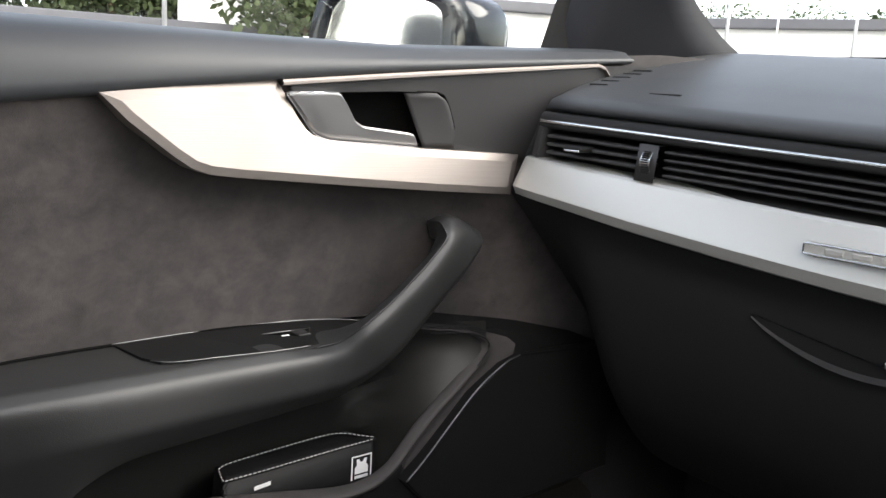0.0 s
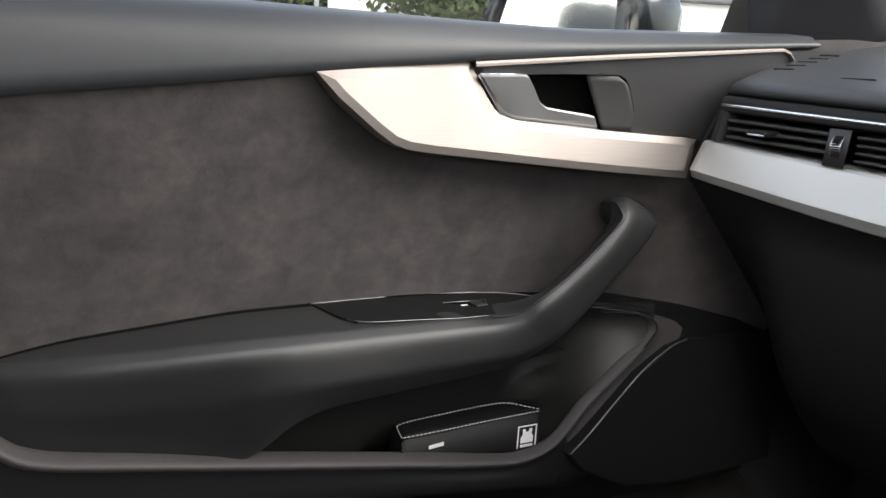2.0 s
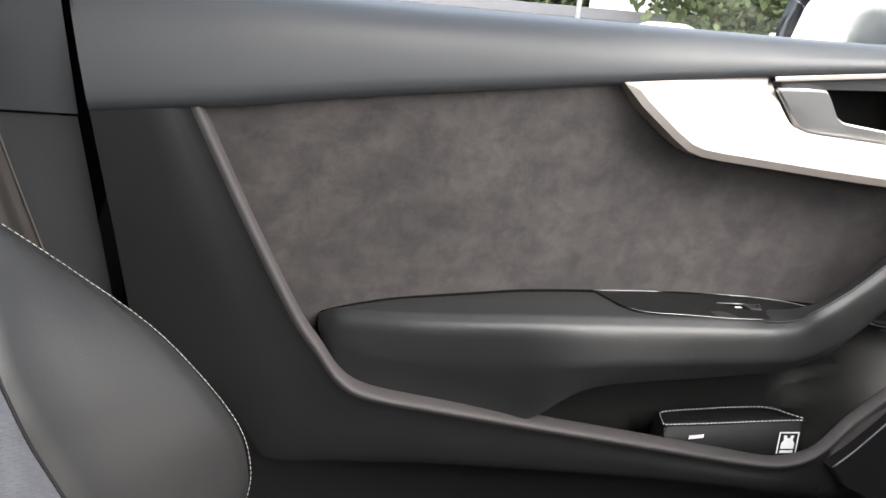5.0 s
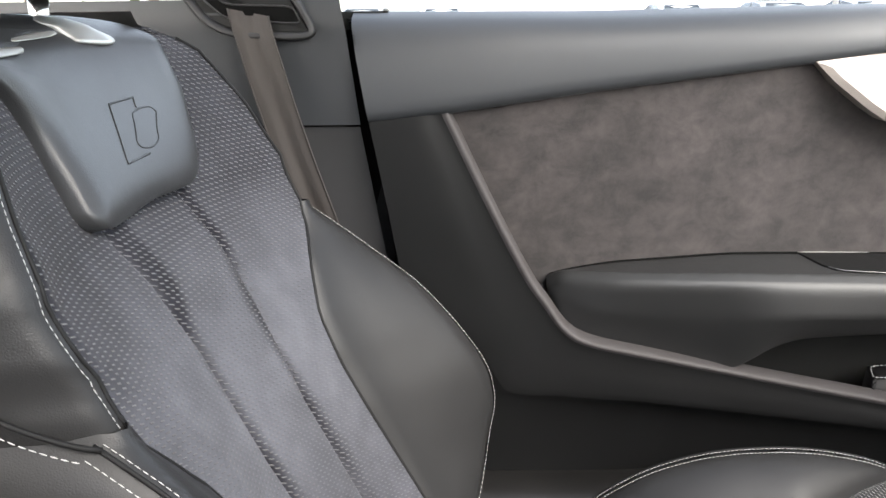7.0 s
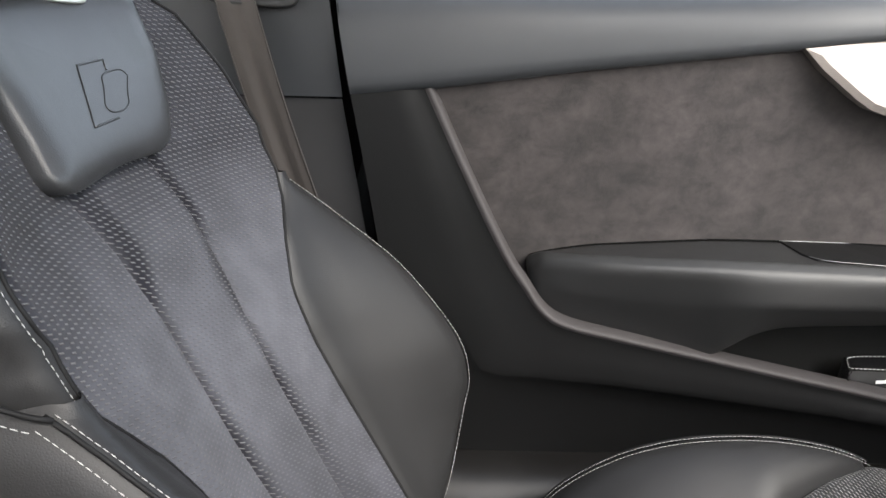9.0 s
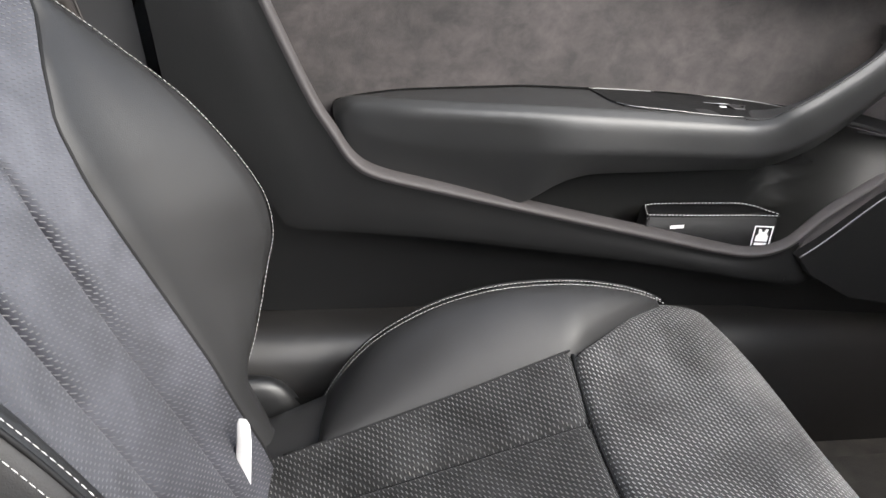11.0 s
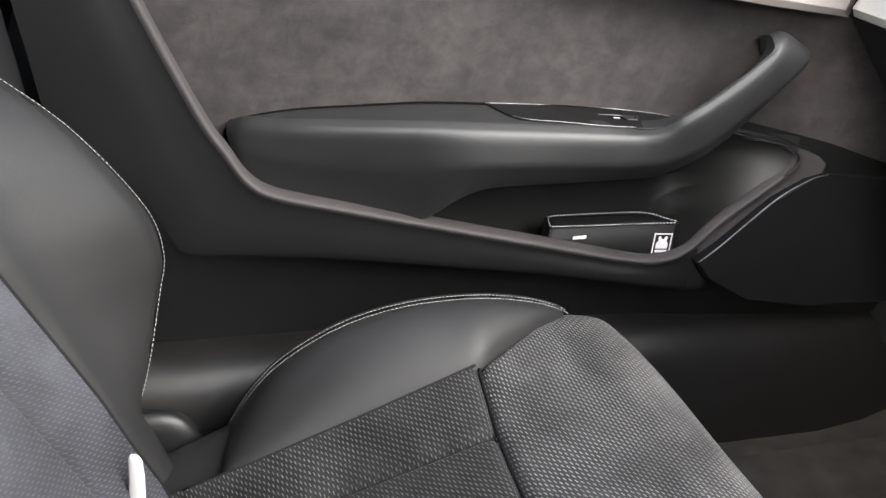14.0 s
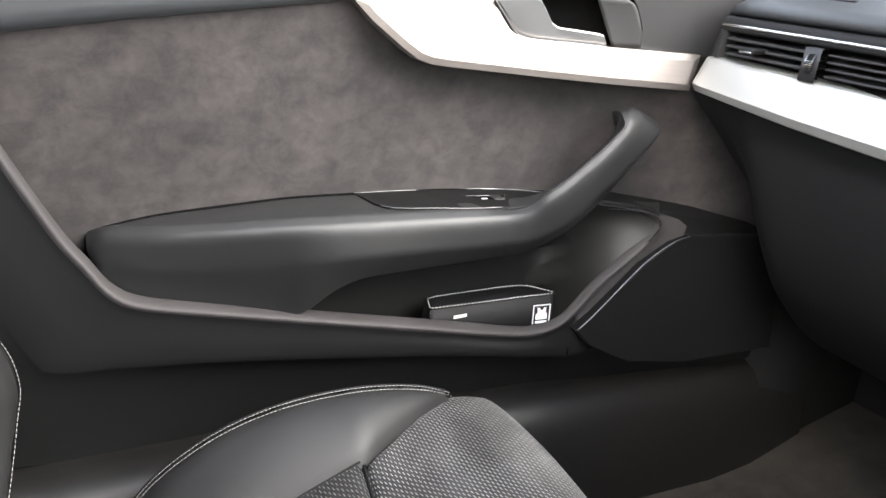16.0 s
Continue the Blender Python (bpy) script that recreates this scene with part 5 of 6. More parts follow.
def bolster(s):
    rows = []
    ztop = 1.002 if s > 0 else 0.963
    for z in np.linspace(0.550, ztop, 60):
        e, x0, c, x1 = we(z, s), xi(we(z, s), z), wb(z), xb(z, s)
        d = max(x1 - x0, 0.0)
        c = max(c, e + 0.002)
        sec = [(e - 0.002, x0 - 0.012), (e, x0 + 0.001), (e + 0.25 * (c - e), x0 + 0.16 * d + 0.006), (e + 0.55 * (c - e), x0 + 0.50 * d + 0.008), (e + 0.84 * (c - e), x0 + 0.86 * d + 0.003), (c, x1), (c + 0.012, x1 - 0.020), (c + 0.022, x1 - 0.07), (c + 0.020, x1 - 0.13), (c - 0.01, xc(z) - 0.11)]
        lift = 0.006 * max(0.0, min(1.0, (z - 0.86) / 0.1)) if s < 0 else 0.0
        rows.append([sp(x, s * o, z + lift * min(1.0, max(0.0, (x1 - 0.006 - x) / 0.12)) * (o > c - 0.02)) for o, x in spl(sec, 26)])
    part("side_bolster", grid(rows), M_LEATHER, seat, "smooth black leather side bolster")
    edge = [sp(xb(z, s) + 0.0015, s * (wb(z) + 0.0015), z) for z in np.linspace(0.560, ztop - 0.004, 90)]
    part("stitching", stitches(edge, 0.0054, 0.0040, 0.00042), M_THREAD, seat, "pale thread")
    edge2 = [sp(xb(z, s) - 0.0095, s * (wb(z) + 0.0105), z - 0.002) for z in np.linspace(0.60, ztop - 0.006, 60)]
    if s < 0:
        part("stitching", stitches(edge2, 0.0056, 0.0042, 0.00045), M_THREAD, seat, "pale thread")
    part("bolster_piping", tube([sp(xb(z, s) - 0.003, s * (wb(z) + 0.004), z) for z in np.linspace(0.565, ztop - 0.004, 80)], 0.0016), M_DEEP, seat)
    if s < 0:
        back = spl([(-0.336, 0.238, 0.957), (-0.349, 0.243, 0.962), (-0.375, 0.250, 0.9765), (-0.40, 0.254, 0.9935), (-0.43, 0.256, 1.012), (-0.48, 0.254, 1.042)], 24)
        part("bolster_piping", tube([sp(x, -o - 0.001, z) for x, o, z in back], 0.0018), M_DEEP, seat)
        part("stitching", stitches([sp(x, -o - 0.004, z - 0.008) for x, o, z in back], 0.0058, 0.0042, 0.0005), M_THREAD, seat, "pale thread")
    part("seam", tube([sp(xi(we(z, s), z), s * we(z, s), z) for z in np.linspace(0.45, 1.175, 60)], 0.0018), M_DEEP, seat)
    # leather flank of the upper back
    rows = []
    for z in np.linspace(0.70, 1.20, 44):
        e = we(max(z, 0.985 if s > 0 else 0.955), s)
        x0 = xi(e, z) - 0.01 * max(0.0, 0.96 - z) / 0.1
        kb = min(1.0, max(0.9, (z - 0.90) / 0.14))
        sec = [(e, x0), (e + 0.010, x0 + 0.002), (e + 0.024 * kb, x0 - 0.018), (e + 0.040 * kb, x0 - 0.06), (e + 0.036 * kb, x0 - 0.11), (e + 0.01, x0 - 0.16)] if s < 0 else [(e - 0.002, x0), (e + 0.003, x0 - 0.003), (e + 0.009, x0 - 0.02), (e + 0.014, x0 - 0.06), (e + 0.012, x0 - 0.11), (e + 0.0, x0 - 0.16)]
        rows.append([sp(x, s * o, z) for o, x in spl(sec, 16)])
    part("upper_flank", grid(rows), M_LEATHER, seat, "black leather flank")
    st = [sp(xi(we(z, s), z) + 0.003, s * (we(z, s) + 0.009), z) for z in np.linspace(0.985 if s > 0 else 0.958, 1.18, 44)]
    if s < 0:
        part("stitching", stitches(st, 0.0050, 0.0036, 0.00034), M_THREAD, seat, "pale thread")
bolster(1)
bolster(-1)

# smooth leather pad below the headrest, with an embossed mark
rows = [[sp(pad_x(o, z) - 0.026, o, z) for o, z in ring]]
for sc in (1.0, 0.992, 0.98, 0.965, 0.94, 0.90, 0.84, 0.76, 0.66, 0.55, 0.44, 0.32, 0.2, 0.08, 0.002):
    rows.append([sp(pad_x(o * sc, 1.130 + (z - 1.130) * sc) + pad_lift(o * sc, 1.130 + (z - 1.130) * sc), o * sc, 1.130 + (z - 1.130) * sc) for o, z in ring])
pad = part("head_pad", grid(rows, closed=True), M_PAD, seat, "smooth black leather pad with an embossed mark")
def emboss(pts, r=0.0010):
    return tube([sp(pad_x(o, z) + pad_lift(o, z), o, z) for o, z in pts], r, 6)
part("embossed_line", emboss(spl([(0.039, 1.1297), (0.0, 1.1277)], 6) + spl([(0.0, 1.1277), (-0.03, 1.0849)], 10)[1:] + spl([(-0.03, 1.0849), (0.009, 1.0869)], 6)[1:]), M_PAD, pad)
part("embossed_line", emboss(spl([(0.039, 1.1297), (0.0345, 1.1215)], 4)), M_PAD, pad)
loop = [(0.0595, 1.1150), (0.055, 1.1200), (0.040, 1.1205), (0.024, 1.1175), (0.0165, 1.1100), (0.009, 1.1030), (0.002, 1.0965), (0.006, 1.0920), (0.022, 1.0912), (0.036, 1.0945), (0.0430, 1.1010), (0.051, 1.1080), (0.0595, 1.1150)]
part("embossed_line", emboss(spl(loop, 60), 0.0008), M_PAD, pad)

# seat-back shell
rows = []
for z in np.linspace(0.42, 1.12, 20):
    w = min(0.26, we(z) + 0.05)
    rows.append([sp(xc(z) - 0.13 - 0.03 * math.cos(u * 1.5), u * w, z) for u in np.linspace(-1, 1, 9)])
part("back_shell", grid(rows), M_HARD, seat, "black plastic back shell")

# headrest with its posts and collars
hl = []
for z, s, xo in ((1.212, 0.60, 0.0), (1.215, 0.80, 0), (1.224, 0.92, 0), (1.245, 1.01, 0), (1.30, 1.05, -0.008), (1.37, 0.98, -0.02), (1.40, 0.86, -0.025), (1.41, 0.6, -0.028)):
    hl.append([sp(-0.490 + xo + 0.062 * s * a, 0.128 * s * b, z) for a, b in ngon([(1, -0.8), (1, 0.8), (0.75, 1), (-0.8, 1), (-1, 0.7), (-1, -0.7), (-0.8, -1), (0.75, -1)], 3, 0.4)])
head = part("headrest", grid(hl, closed=True, caps=True), M_LEATHER, seat, "black leather headrest")
hs = [(-0.437 + dx, SY + o, z) for dx, o, z in ((0.004, -0.132, 1.275), (0.004, -0.140, 1.2548), (0.003, -0.146, 1.2462), (-0.002, -0.158, 1.2340), (-0.010, -0.172, 1.2245))]
part("stitching", stitches(spl(hs, 30), 0.0072, 0.0052, 0.0010), M_THREAD, head, "pale thread")
for o in (0.045, -0.085):
    part("post", tube([sp(-0.508, o, 1.17), sp(-0.508, o, 1.225)], 0.0085, 14), M_CHROME, seat, "chrome headrest post")
# yoke on the pad's top: a dark centre between bright satin wings
def on_pad(o, z, d=0.0):
    return sp(pad_x(o, z) + d, o, z)
def raised(outline, d, material, name, label, rim=0.004):
    """A smooth raised plate on the pad."""
    rg = spl(outline + [outline[0]], 61)[:-1]
    co, cz = np.mean([p[0] for p in rg]), np.mean([p[1] for p in rg])
    rows = []
    for sc, e in ((1.0, -0.004), (1.0, 0.2 * d), (0.97, 0.75 * d), (0.88, d), (0.6, 1.05 * d), (0.3, 1.05 * d), (0.004, 1.05 * d)):
        rows.append([on_pad(co + (o - co) * sc, cz + (z - cz) * sc, e) for o, z in rg])
    return part(name, grid(rows, closed=True), material, seat, label)
raised([(-0.135, 1.174), (-0.10, 1.1735), (-0.06, 1.1755), (-0.05, 1.180), (-0.03, 1.1825), (0.0, 1.184), (0.012, 1.184), (0.02, 1.190), (0.03, 1.196), (0.0, 1.1985), (-0.06, 1.1965), (-0.11, 1.191), (-0.135, 1.184)], 0.005, M_SOFT, "yoke", "dark plastic yoke for the headrest posts")
raised([(0.0263, 1.1968), (0.0511, 1.1945), (0.0596, 1.185), (0.0679, 1.1769), (0.0541, 1.1719), (0.0191, 1.1744), (0.0156, 1.1785), (0.0123, 1.1858), (0.0067, 1.1923)], 0.009, M_SATIN, "collar", "bright satin collar of the headrest post")
raised([(-0.1632, 1.1734), (-0.1139, 1.1746), (-0.0675, 1.1747), (-0.0666, 1.1725), (-0.0729, 1.1702), (-0.1156, 1.1689), (-0.1522, 1.1706)], 0.009, M_SATIN, "collar", "bright satin collar of the headrest post")
raised([(-0.0619, 1.1805), (-0.0018, 1.1845), (0.007, 1.1829), (-0.0136, 1.18), (-0.0653, 1.1779)], 0.008, M_SATIN, "yoke_edge", "bright edge of the yoke")

# cushion
XQ = (-0.18, -0.13, -0.04, 0.07, 0.21, 0.30, 0.36, 0.41, 0.44)
zseam = lambda x: float(np.interp(x, XQ, (0.512, 0.527, 0.556, 0.592, 0.640, 0.656, 0.660, 0.650, 0.625)))
wc = lambda x: float(np.interp(x, (-0.18, -0.13, -0.04, 0.07, 0.21, 0.37, 0.44), (0.133, 0.135, 0.14, 0.15, 0.165, 0.255, 0.25)))
def zq(x, o):
    u = o / wc(x)
    return zseam(x) - 0.030 * (1 - u * u) + 0.004 * abs(math.cos(math.pi * o / 0.134)) ** 0.5 * (1 - u ** 6) - groove(o, 0.067, 0.0045, 0.008)
rows = []
for x in np.linspace(-0.165, 0.207, 46):
    fall = 0.012 * math.exp(-((0.209 - x) / 0.008) ** 2)
    rows.append([sp(x, u * wc(x), zq(x, u * wc(x)) - fall) for u in np.linspace(-1, 1, 121)])
part("cushion_insert", grid(rows), M_FABRIC, seat, "grey suede cushion centre stamped with small bars")
rows = []
prof = [(0.206, -0.016), (0.209, -0.003), (0.220, 0.004), (0.26, 0.006), (0.31, 0.004), (0.36, 0.0), (0.405, -0.004), (0.435, -0.013), (0.455, -0.032), (0.464, -0.06), (0.462, -0.10), (0.44, -0.15)]
pr = spl(prof, 40)
for x, dz in pr:
    xx = min(x, 0.37)
    w = wc(xx)
    r = []
    for u in np.linspace(-1, 1, 53):
        o = u * w
        z0 = zseam(min(x, 0.36)) - 0.028 * (1 - u * u) + dz
        cr = max(0.0, (abs(u) - 0.90) / 0.10)
        bow = -0.045 * max(0.0, (x - 0.24) / 0.2) * abs(u) ** 3
        r.append(sp(x + bow, o, z0 - 0.018 * cr * cr))
    rows.append(r)
part("thigh_section", grid(rows), M_THIGH, seat, "worn grey suede cushion front, painted lighter for the light on it")
XO = (-0.10, -0.074, -0.053, -0.008, 0.057, 0.124, 0.193, 0.267, 0.34, 0.385, 0.41)
ZO = (0.40, 0.451, 0.533, 0.602, 0.649, 0.674, 0.684, 0.683, 0.668, 0.640, 0.58)
RIM = np.array(spl(list(zip(XO, ZO)), 160))
zo = lambda x: float(np.interp(x, RIM[:, 0], RIM[:, 1]))
for s in (1, -1):
    rows = []
    for x in np.concatenate([np.linspace(-0.12, 0.0, 16), np.linspace(0.01, 0.385, 30)]):
        w, zc0, zt = wc(min(x, 0.36)), zseam(min(x, 0.36)), zo(x + 0.022)
        zc0 = min(zc0, zt + 0.02)
        sec = [(w - 0.004, zc0 - 0.010), (w, zc0 + 0.001), (w + 0.3 * (0.245 - w), zc0 + 0.42 * (zt - zc0) + 0.006), (w + 0.7 * (0.245 - w), zc0 + 0.85 * (zt - zc0) + 0.005), (0.2455, zt), (0.253, zt - 0.008), (0.262, zt - 0.05), (0.262, min(zt - 0.08, 0.53)), (0.25, 0.40)]
        if w > 0.235:
            sec = [(w - 0.02, zc0 - 0.02), (w - 0.012, zc0 - 0.012), (w - 0.006, zc0 - 0.012), (w, zc0 - 0.014), (0.2535, min(zt, zc0) - 0.016), (0.256, zt - 0.026), (0.262, zt - 0.05), (0.262, min(zt - 0.08, 0.53)), (0.25, 0.40)]
        rows.append([sp(x, s * o, z) for o, z in spl(sec, 24)])
    part("cushion_bolster", grid(rows), M_LEATHER, seat, "black leather cushion side")
    for d, e in ((-0.0098, 0.0006), (0.0002, 0.0)):
        ed = [sp(x, s * (0.2435 + d), zo(x + 0.022) + 0.0014 + e) for x in np.concatenate([np.linspace(-0.095, 0.0, 30), np.linspace(0.005, 0.345, 50)])]
        part("stitching", stitches(ed, 0.0050, 0.0036, 0.00050), M_THREAD, seat, "pale double thread")
    ed = [sp(x, s * 0.247, zo(x + 0.022) + 0.0006) for x in np.linspace(-0.09, 0.345, 60)]
    part("piping", tube(ed, 0.0018), M_DEEP, seat)
    part("seam", tube([sp(x, s * wc(x), zseam(x) - 0.0006) for x in np.linspace(-0.12, 0.203, 30)], 0.0016), M_DEEP, seat)
# dark bars laid in the cushion's grooves to stand for their shade
for o in (-0.067, 0.067):
    part("seam", tube([sp(x, o, zq(x, o) + 0.0012) for x in np.linspace(-0.14, 0.200, 40)], 0.0016), M_DEEP, seat)
part("cross_seam", tube([sp(0.2075, u * 0.165, zseam(0.2075) - 0.028 * (1 - u * u) - 0.006) for u in np.linspace(-0.985, 0.985, 30)], 0.002), M_DEEP, seat)
# base: side cover, rail and front skirt
part("side_cover", grid([[sp(x, o, z) for x in np.linspace(-0.22, 0.36, 14)] for o, z in ((0.255, 0.52), (0.268, 0.46), (0.26, 0.40), (0.22, 0.385))]), M_HARD, seat, "black plastic seat side cover")
rows = []
for a in np.linspace(-1.5, 1.5, 14):
    c = math.cos(a) ** 0.6
    rows.append([(-0.128 + 0.062 * math.copysign(abs(math.cos(q)) ** 0.7, math.cos(q)) * c - 0.02 * math.sin(a), SY + 0.262 + 0.022 * math.copysign(abs(math.sin(q)) ** 0.7, math.sin(q)) * c, 0.462 + 0.085 * math.sin(a)) for q in np.linspace(0, 2 * math.pi, 25)[:-1]])
part("hinge_cover", grid(rows, closed=True, caps=True), M_GREYP, seat, "dark grey plastic hinge cover")
rows = []
for u in np.linspace(0, 1, 12):
    x = -0.155 + 0.10 * u
    rows.append([sp(x, o, z) for o, z in spl([(0.120, 0.50 + 0.02 * u), (0.15, 0.508 + 0.025 * u), (0.20, 0.512 + 0.03 * u), (0.236, 0.500 + 0.045 * u), (0.248, 0.46 + 0.03 * u), (0.25, 0.40)], 14)])
part("cushion_tail", grid(rows), M_LEATHER, seat, "black leather at the rear of the cushion")
part("front_skirt", grid([[sp(0.40 + 0.02 * (1 - u * u), u * 0.24, z) for u in np.linspace(-1, 1, 12)] for z in (0.55, 0.47, 0.41)]), M_HARD, seat)
for o in (0.2, -0.2):
    part("seat_rail", boxed(-0.30, 0.36, SY + o - 0.02, SY + o + 0.02, 0.372, 0.42, bevel=0.004), M_DEEP, seat)

# unseen driver's seat, copied from the passenger's to block low light
unseen_seat = copy_thing(seat, pose(0.0, -SY, 0.40))
tagged(seat, group="front seats")
tagged(unseen_seat, group="front seats")

# white paper tag tucked into the seat crease
tag = thing("paper_tag", (-0.15, 0.50, 0.47), "white plastic tag on a cord in the seat crease", "tag")
rows = []
for z, w, x in ((0.624, 0.0035, -0.149), (0.619, 0.0062, -0.1485), (0.60, 0.0072, -0.148), (0.56, 0.0078, -0.149), (0.527, 0.0082, -0.150), (0.515, 0.0084, -0.151), (0.500, 0.0084, -0.153), (0.480, 0.0080, -0.155)):
    y = 0.462 + 0.02 * (0.624 - z)
    rows.append([(x + w * a, y + 0.0022 * b - 0.35 * w * a, z) for a, b in ((-1, 0.6), (-0.8, 1), (0.8, 1), (1, 0.6), (1, -0.6), (0.8, -1), (-0.8, -1), (-1, -0.6))])
part("tag_body", grid(rows, closed=True, caps=True), M_WHITE, tag)
part("cord", tube(spl([(-0.160, 0.455, 0.5215), (-0.150, 0.448, 0.524), (-0.134, 0.442, 0.524), (-0.120, 0.437, 0.513), (-0.114, 0.436, 0.500)], 20), 0.0015), M_WHITE, tag)

# ---- floor mat ----
mt = ngon([(0.50, 0.12), (0.98, 0.12), (1.02, 0.62), (0.52, 0.62)], 5, 0.12)
bm = bmesh.new()
tv = [bm.verts.new((x, y, 0.392 + 0.10 * max(0, (x - 0.95) / 0.3))) for x, y in offset(mt, 0.004)]
bv = [bm.verts.new((x, y, 0.374 + 0.10 * max(0, (x - 0.95) / 0.3))) for x, y in mt]
for i in range(len(mt)):
    bm.faces.new((bv[i], bv[(i + 1) % len(mt)], tv[(i + 1) % len(mt)], tv[i]))
bm.faces.new(tv)
bmesh.ops.recalc_face_normals(bm, faces=bm.faces[:])
mat_ob = part("floor_mat", bm, M_CARPET, None)
tagged(mat_ob, "dark grey carpet floor mat in the passenger footwell", "floor mat")

# ---- outside ----
M_TAR = mat("pale_tarmac", (0.16, 0.16, 0.16), 0.9, spread=0.25, scale=0.8, fine=60, bump=0.5)
M_LEAF = mat("foliage", (0.055, 0.075, 0.028), 0.8, spread=0.5, scale=3, fine=40, bump=0)
M_BARK = mat("bark", (0.12, 0.09, 0.06), 0.9, spread=0.3, scale=10, fine=60, bump=0.5)
M_RENDER = mat("white_cladding", (0.75, 0.75, 0.74), 0.6, spread=0.05, scale=1.5, bump=0)
M_SLATE = mat("dark_grey_roof", (0.08, 0.08, 0.09), 0.6, spread=0.2, scale=2, bump=0)
M_POST = mat("galvanised_post", (0.5, 0.5, 0.5), 0.4, metal=0.8, spread=0.1, bump=0)
M_PWHITE = mat("white_car_paint", (0.8, 0.8, 0.8), 0.25, spread=0.02, bump=0, coat=0.5)
M_PBLUE = mat("blue_car_paint", (0.04, 0.09, 0.30), 0.25, spread=0.02, bump=0, coat=0.5)
M_PRED = mat("red_car_paint", (0.40, 0.02, 0.03), 0.25, spread=0.02, bump=0, coat=0.5)
M_PGREY = mat("grey_car_paint", (0.18, 0.19, 0.20), 0.25, spread=0.02, bump=0, coat=0.5)
M_TINT = mat("dark_car_glass", (0.02, 0.025, 0.03), 0.06, spread=0.0, bump=0)
M_RUBBER = mat("tyre_rubber", (0.02, 0.02, 0.02), 0.8, bump=0)
M_GRASS = mat("hill_grass", (0.06, 0.09, 0.03), 0.9, spread=0.4, scale=0.1, fine=3, bump=0)

bm = bmesh.new()
bm.faces.new([bm.verts.new((1500 * a, 1500 * b, GROUND)) for a, b in ((-1, -1), (1, -1), (1, 1), (-1, 1))])
tagged(part("ground", bm, M_TAR), "pale grey tarmac of a car park", "ground", kind="structure")


def parked_car(m, paint, label, van=False):
    """A parked car of about 4.4 by 1.8 m, at the pose m on the ground."""
    car = thing("parked_car", (0, 0, 0), label, "car", "parked cars")
    h = 0.25 if van else 0.0
    prof = [(-2.15, 0.45), (-2.2, 0.75), (-2.1, 0.98 + h), (-1.75, 1.02 + h), (-1.3, 1.35 + h), (-0.6, 1.46 + h), (0.15, 1.44 + h), (0.95, 1.02), (1.9, 0.86), (2.15, 0.68), (2.18, 0.42), (1.6, 0.28), (-1.7, 0.28)]
    pr = [tuple(p) for p in spl(prof + [prof[0]], 60)][:-1]
    rows = []
    for y in (-0.9, -0.89, -0.82, -0.55, 0.0, 0.55, 0.82, 0.89, 0.9):
        k = abs(y) / 0.9
        rows.append([(x * (1 - 0.03 * k ** 4), y * (1.0 if z < 0.95 else 1 - 0.28 * (z - 0.95) / 0.5), 0.85 + (z - 0.85) * (1 - 0.10 * k ** 5)) for x, z in pr])
    part("body", grid(rows, closed=True, caps=True), paint, car)
    for s in (-1, 1):
        for q in (((-1.45, 1.02 + h), (-1.15, 1.30 + h), (-0.6, 1.38 + h), (-0.55, 1.0)), ((-0.47, 1.0), (-0.5, 1.38 + h), (0.1, 1.36 + h), (0.75, 1.0))):
            b = bmesh.new()
            vs = [b.verts.new((x, s * (0.905 * (1 - 0.28 * max(0, z - 0.95) / 0.5) + 0.004), z)) for x, z in q]
            b.faces.new(vs)
            part("side_window", b, M_TINT, car)
        for x in (-1.35, 1.35):
            rows = [[(x + r * math.cos(a), s * yy, 0.32 + r * math.sin(a)) for a in np.linspace(0, 2 * math.pi, 22)[:-1]] for yy, r in ((0.70, 0.30), (0.72, 0.32), (0.90, 0.32), (0.92, 0.30), (0.915, 0.21), (0.90, 0.02))]
            part("wheel", grid(rows, closed=True, caps=True), M_RUBBER, car)
        part("wing_mirror", boxed(0.55, 0.70, s * 1.0 - 0.08, s * 1.0 + 0.08, 0.98, 1.12, bevel=0.03), paint, car)
        part("headlight", boxed(1.92, 2.12, s * 0.68 - 0.14, s * 0.68 + 0.14, 0.66, 0.78, bevel=0.03), M_POST, car)
        part("tail_light", boxed(-2.17, -2.05, s * 0.68 - 0.14, s * 0.68 + 0.14, 0.74, 0.9, bevel=0.03), M_PRED, car)
    for q in (((0.86, 1.06), (0.22, 1.41 + h)), ((-1.72, 1.05 + h), (-1.30, 1.34 + h))):
        (x0, z0), (x1, z1) = q
        b = bmesh.new()
        sg = 1 if x0 > 0 else -1
        b.faces.new([b.verts.new(p) for p in ((x0 + 0.03 * sg, -0.68, z0), (x0 + 0.03 * sg, 0.68, z0), (x1 + 0.03 * sg, 0.6, z1), (x1 + 0.03 * sg, -0.6, z1))])
        part("screen", b, M_TINT, car)
    car.matrix_basis = m
    return car


def polar(heading, dist):
    """A place on the ground: degrees to the left of straight ahead, and metres."""
    return dist * math.cos(radians(heading)), dist * math.sin(radians(heading))


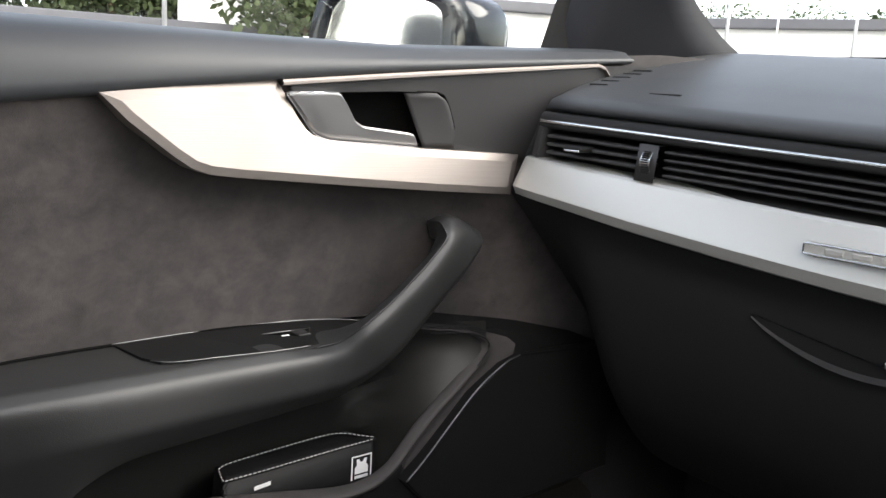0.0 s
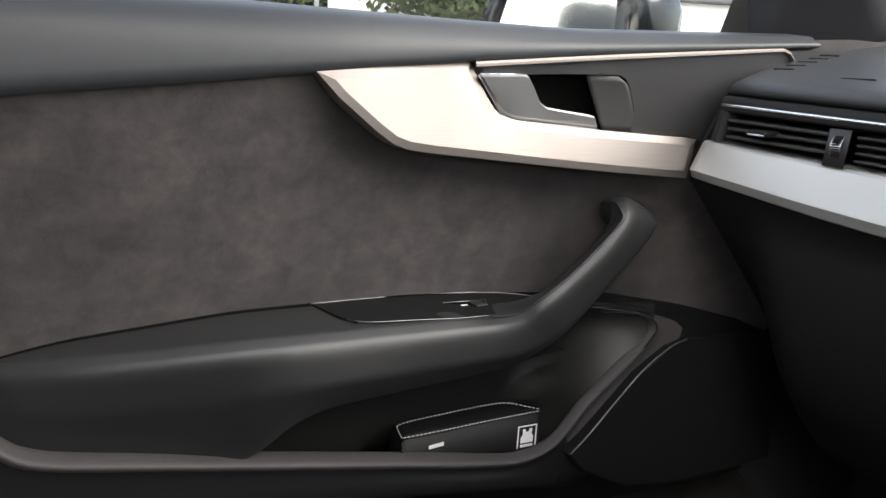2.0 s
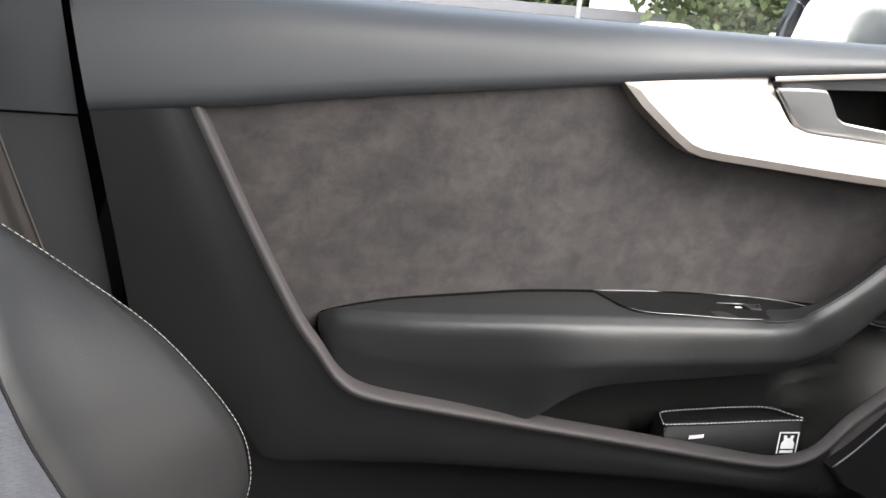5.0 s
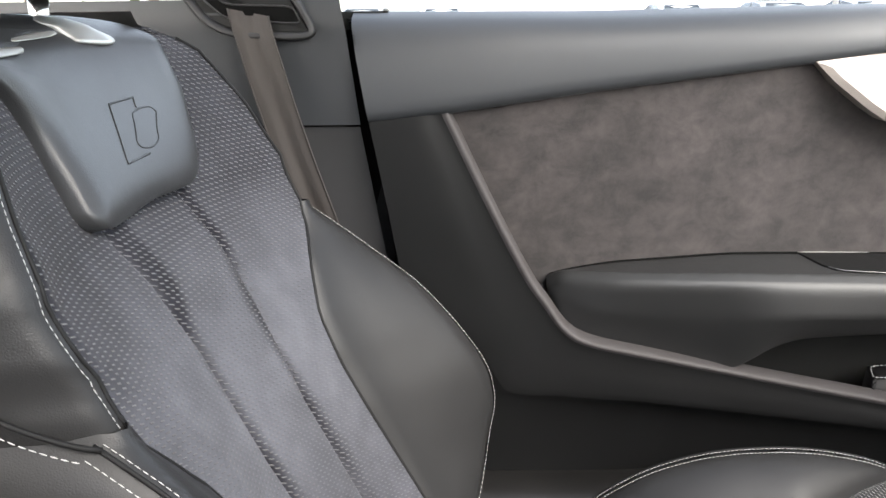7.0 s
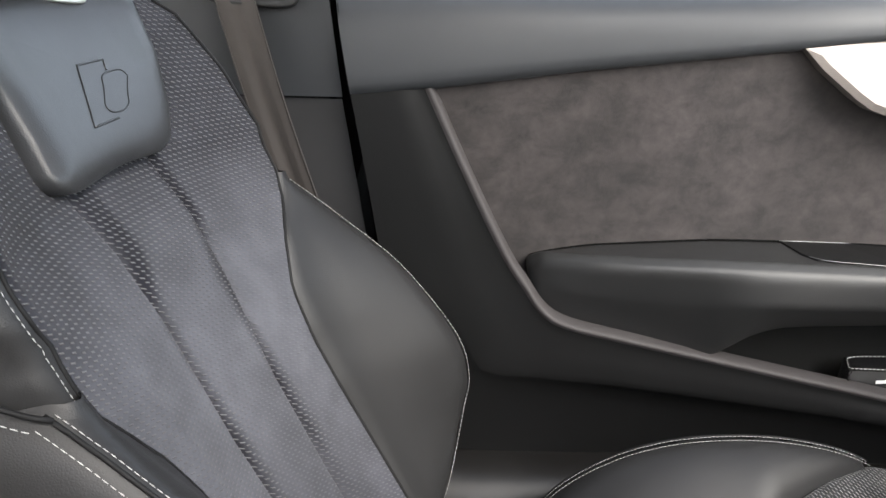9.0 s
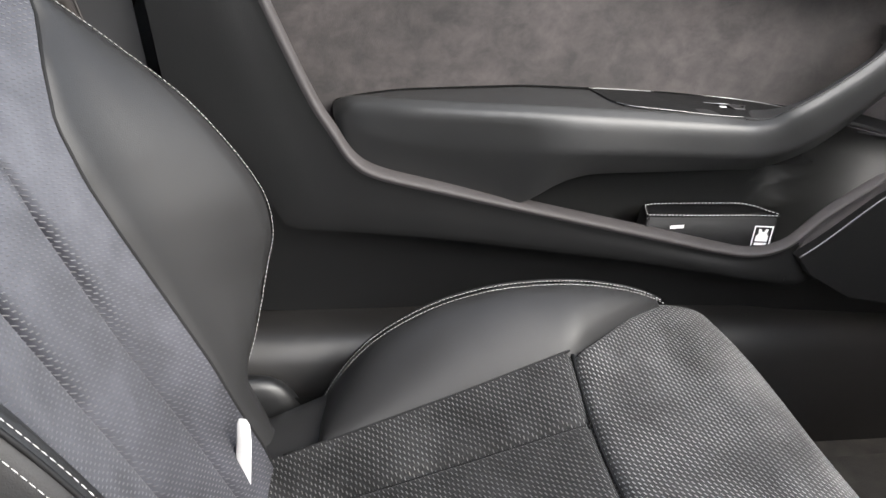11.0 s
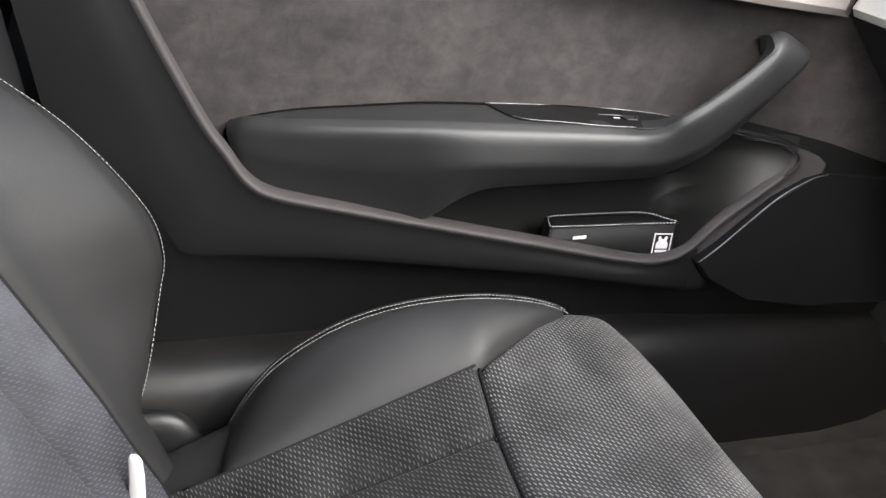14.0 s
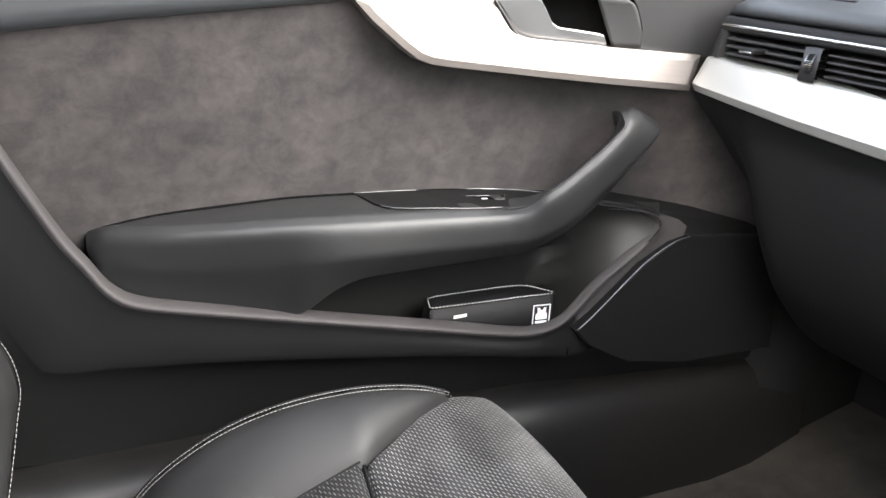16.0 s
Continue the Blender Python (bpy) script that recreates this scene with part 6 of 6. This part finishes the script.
for hd, ds_, turn, paint, label, van in (
        (61.3, 14.5, 61, M_PWHITE, "white parked van seen from its rear", True),
        (36, 9.5, 60, M_PBLUE, "dark blue parked car beyond the mirror", False),
        (104, 30, 80, M_PRED, "red parked car across the car park", False),
        (97, 32, 85, M_PGREY, "grey parked car across the car park", False),
        (92, 33, 90, M_PWHITE, "white parked car across the car park", False),
        (71, 30, 95, M_PGREY, "grey parked car facing the window", False),
        (66, 30, 95, M_PGREY, "grey parked car facing the window", False),
        (77, 31, 95, M_PWHITE, "white parked car across the car park", False),
        (22, 26, 100, M_PWHITE, "white car parked ahead of the windscreen", False)):
    x, y = polar(hd, ds_)
    parked_car(pose(x, y, GROUND, 0, 0, turn), paint, label, van)


def lamp_post(x, y, h):
    p = thing("lamp_post", (0, 0, 0), "tall grey galvanised lamp post", "lamp post", "lamp posts")
    part("pole", tube([(0, 0, 0), (0, 0, h)], 0.07, 10, lambda t: 1 - 0.4 * t), M_POST, p)
    part("lamp_head", boxed(-0.1, 0.7, -0.12, 0.12, h - 0.06, h + 0.06, bevel=0.03), M_POST, p)
    p.matrix_basis = pose(x, y, GROUND)
for hd, d, h in ((67, 22, 8), (30, 28, 8), (22.5, 30, 8), (27, 45, 8)):
    lamp_post(*polar(hd, d), h)


def building(hd, d, w, dp, h, label, turn, glazed=True):
    b = thing("low_building", (0, 0, 0), label, "building")
    part("wall", boxed(-w / 2, w / 2, 0, dp, 0, h), M_RENDER, b)
    part("roof", boxed(-w / 2 - 0.4, w / 2 + 0.4, -0.6, dp, h, h + 0.5, bevel=0.05), M_SLATE, b)
    for k in range(int(w / 3) if glazed else 0):
        x = -w / 2 + 1.5 + 3 * k
        win = part("window", boxed(x - 1.0, x + 1.0, -0.06, 0.05, 0.6, 2.6), M_SLATE, b)
        part("pane", boxed(x - 0.9, x + 0.9, -0.08, -0.05, 0.7, 2.5), M_TINT, win)
    b.matrix_basis = pose(*polar(hd, d), GROUND, 0, 0, turn)
building(19, 46, 26, 10, 5.2, "low white showroom with a dark flat roof", -71)
building(33, 60, 18, 10, 4.2, "white industrial building across the road", -50)
# white block added in place of the washed-out brightness behind the cars
building(72, 38, 30, 8, 2.9, "long plain white block added for the glare behind the parked cars", -18, False)
building(52, 40, 20, 10, 5.0, "white flat-roofed building behind the cars", -35)


def tree(x, y, h, r, seed):
    rnd = random.Random(seed)
    t = thing("tree", (0, 0, 0), "green broad-leaved tree at the edge of the car park", "tree", "trees")
    part("trunk", tube([(0, 0, 0), (0.1, 0.05, h * 0.3), (0.0, 0.1, h * 0.6)], 0.16 * h / 6, 8, lambda q: 1 - 0.6 * q), M_BARK, t)
    verts, faces = [], []
    for k in range(4600):
        u, v, w = rnd.gauss(0, 1), rnd.gauss(0, 1), rnd.gauss(0, 1)
        n = math.sqrt(u * u + v * v + w * w)
        q = rnd.random() ** 0.4
        lump = 1 + 0.28 * noise.noise((u / n * 2 + seed, v / n * 2, w / n * 2))
        c = np.array((u / n * r * q * lump, v / n * r * q * lump, h * 0.62 + w / n * h * 0.40 * q * lump))
        s = rnd.uniform(0.13, 0.27)
        a = np.array((rnd.gauss(0, 1), rnd.gauss(0, 1), rnd.gauss(0, 1)))
        a /= np.linalg.norm(a)
        e = np.cross(a, (0.3, 0.5, 0.8))
        e /= np.linalg.norm(e)
        i = len(verts)
        verts += [tuple(c - a * s), tuple(c + e * s * 0.6), tuple(c + a * s), tuple(c - e * s * 0.6)]
        faces.append((i, i + 1, i + 2, i + 3))
    me = bpy.data.meshes.new("crown")
    me.from_pydata(verts, [], faces)
    b = bmesh.new()
    b.from_mesh(me)
    part("crown", b, M_LEAF, t)
    t.matrix_basis = pose(x, y, GROUND, 0, 0, rnd.uniform(0, 360))
k = 0
for hd, d, h, r in ((74.5, 50, 11, 4.5), (70.3, 47, 11, 4.5), (66.3, 48, 10, 4.5), (60, 54, 12, 5.5), (64, 52, 11, 5), (68, 53, 13, 5.5), (72, 52, 12, 5.2), (58, 37, 9, 4), (54.5, 38, 8, 3.5), (66, 58, 14, 5.5), (70, 58, 14, 5.5), (56, 60, 10, 5), (34, 90, 11, 5), (30, 92, 12, 5), (15, 95, 12, 5), (20, 90, 12, 5), (125, 30, 9, 4.5), (131, 27, 8, 4), (118, 34, 9, 4), (25, 92, 12, 5), (107, 33, 10, 4.5), (111, 34, 9, 4)):
    k += 1
    tree(*polar(hd, d), h, r, k)
# low hill at the back
rows = []
for i in range(13):
    ang = radians(128 + 200 * i / 12)
    rows.append([(d * math.cos(ang), d * math.sin(ang), GROUND + z * (1 + 0.5 * math.sin(i * 1.7))) for d, z in ((180, 0), (260, 5), (340, 9), (420, 10), (600, -2))])
tagged(part("backdrop", grid(rows), M_GRASS), "low green hill in the distance", "hill", kind="structure")
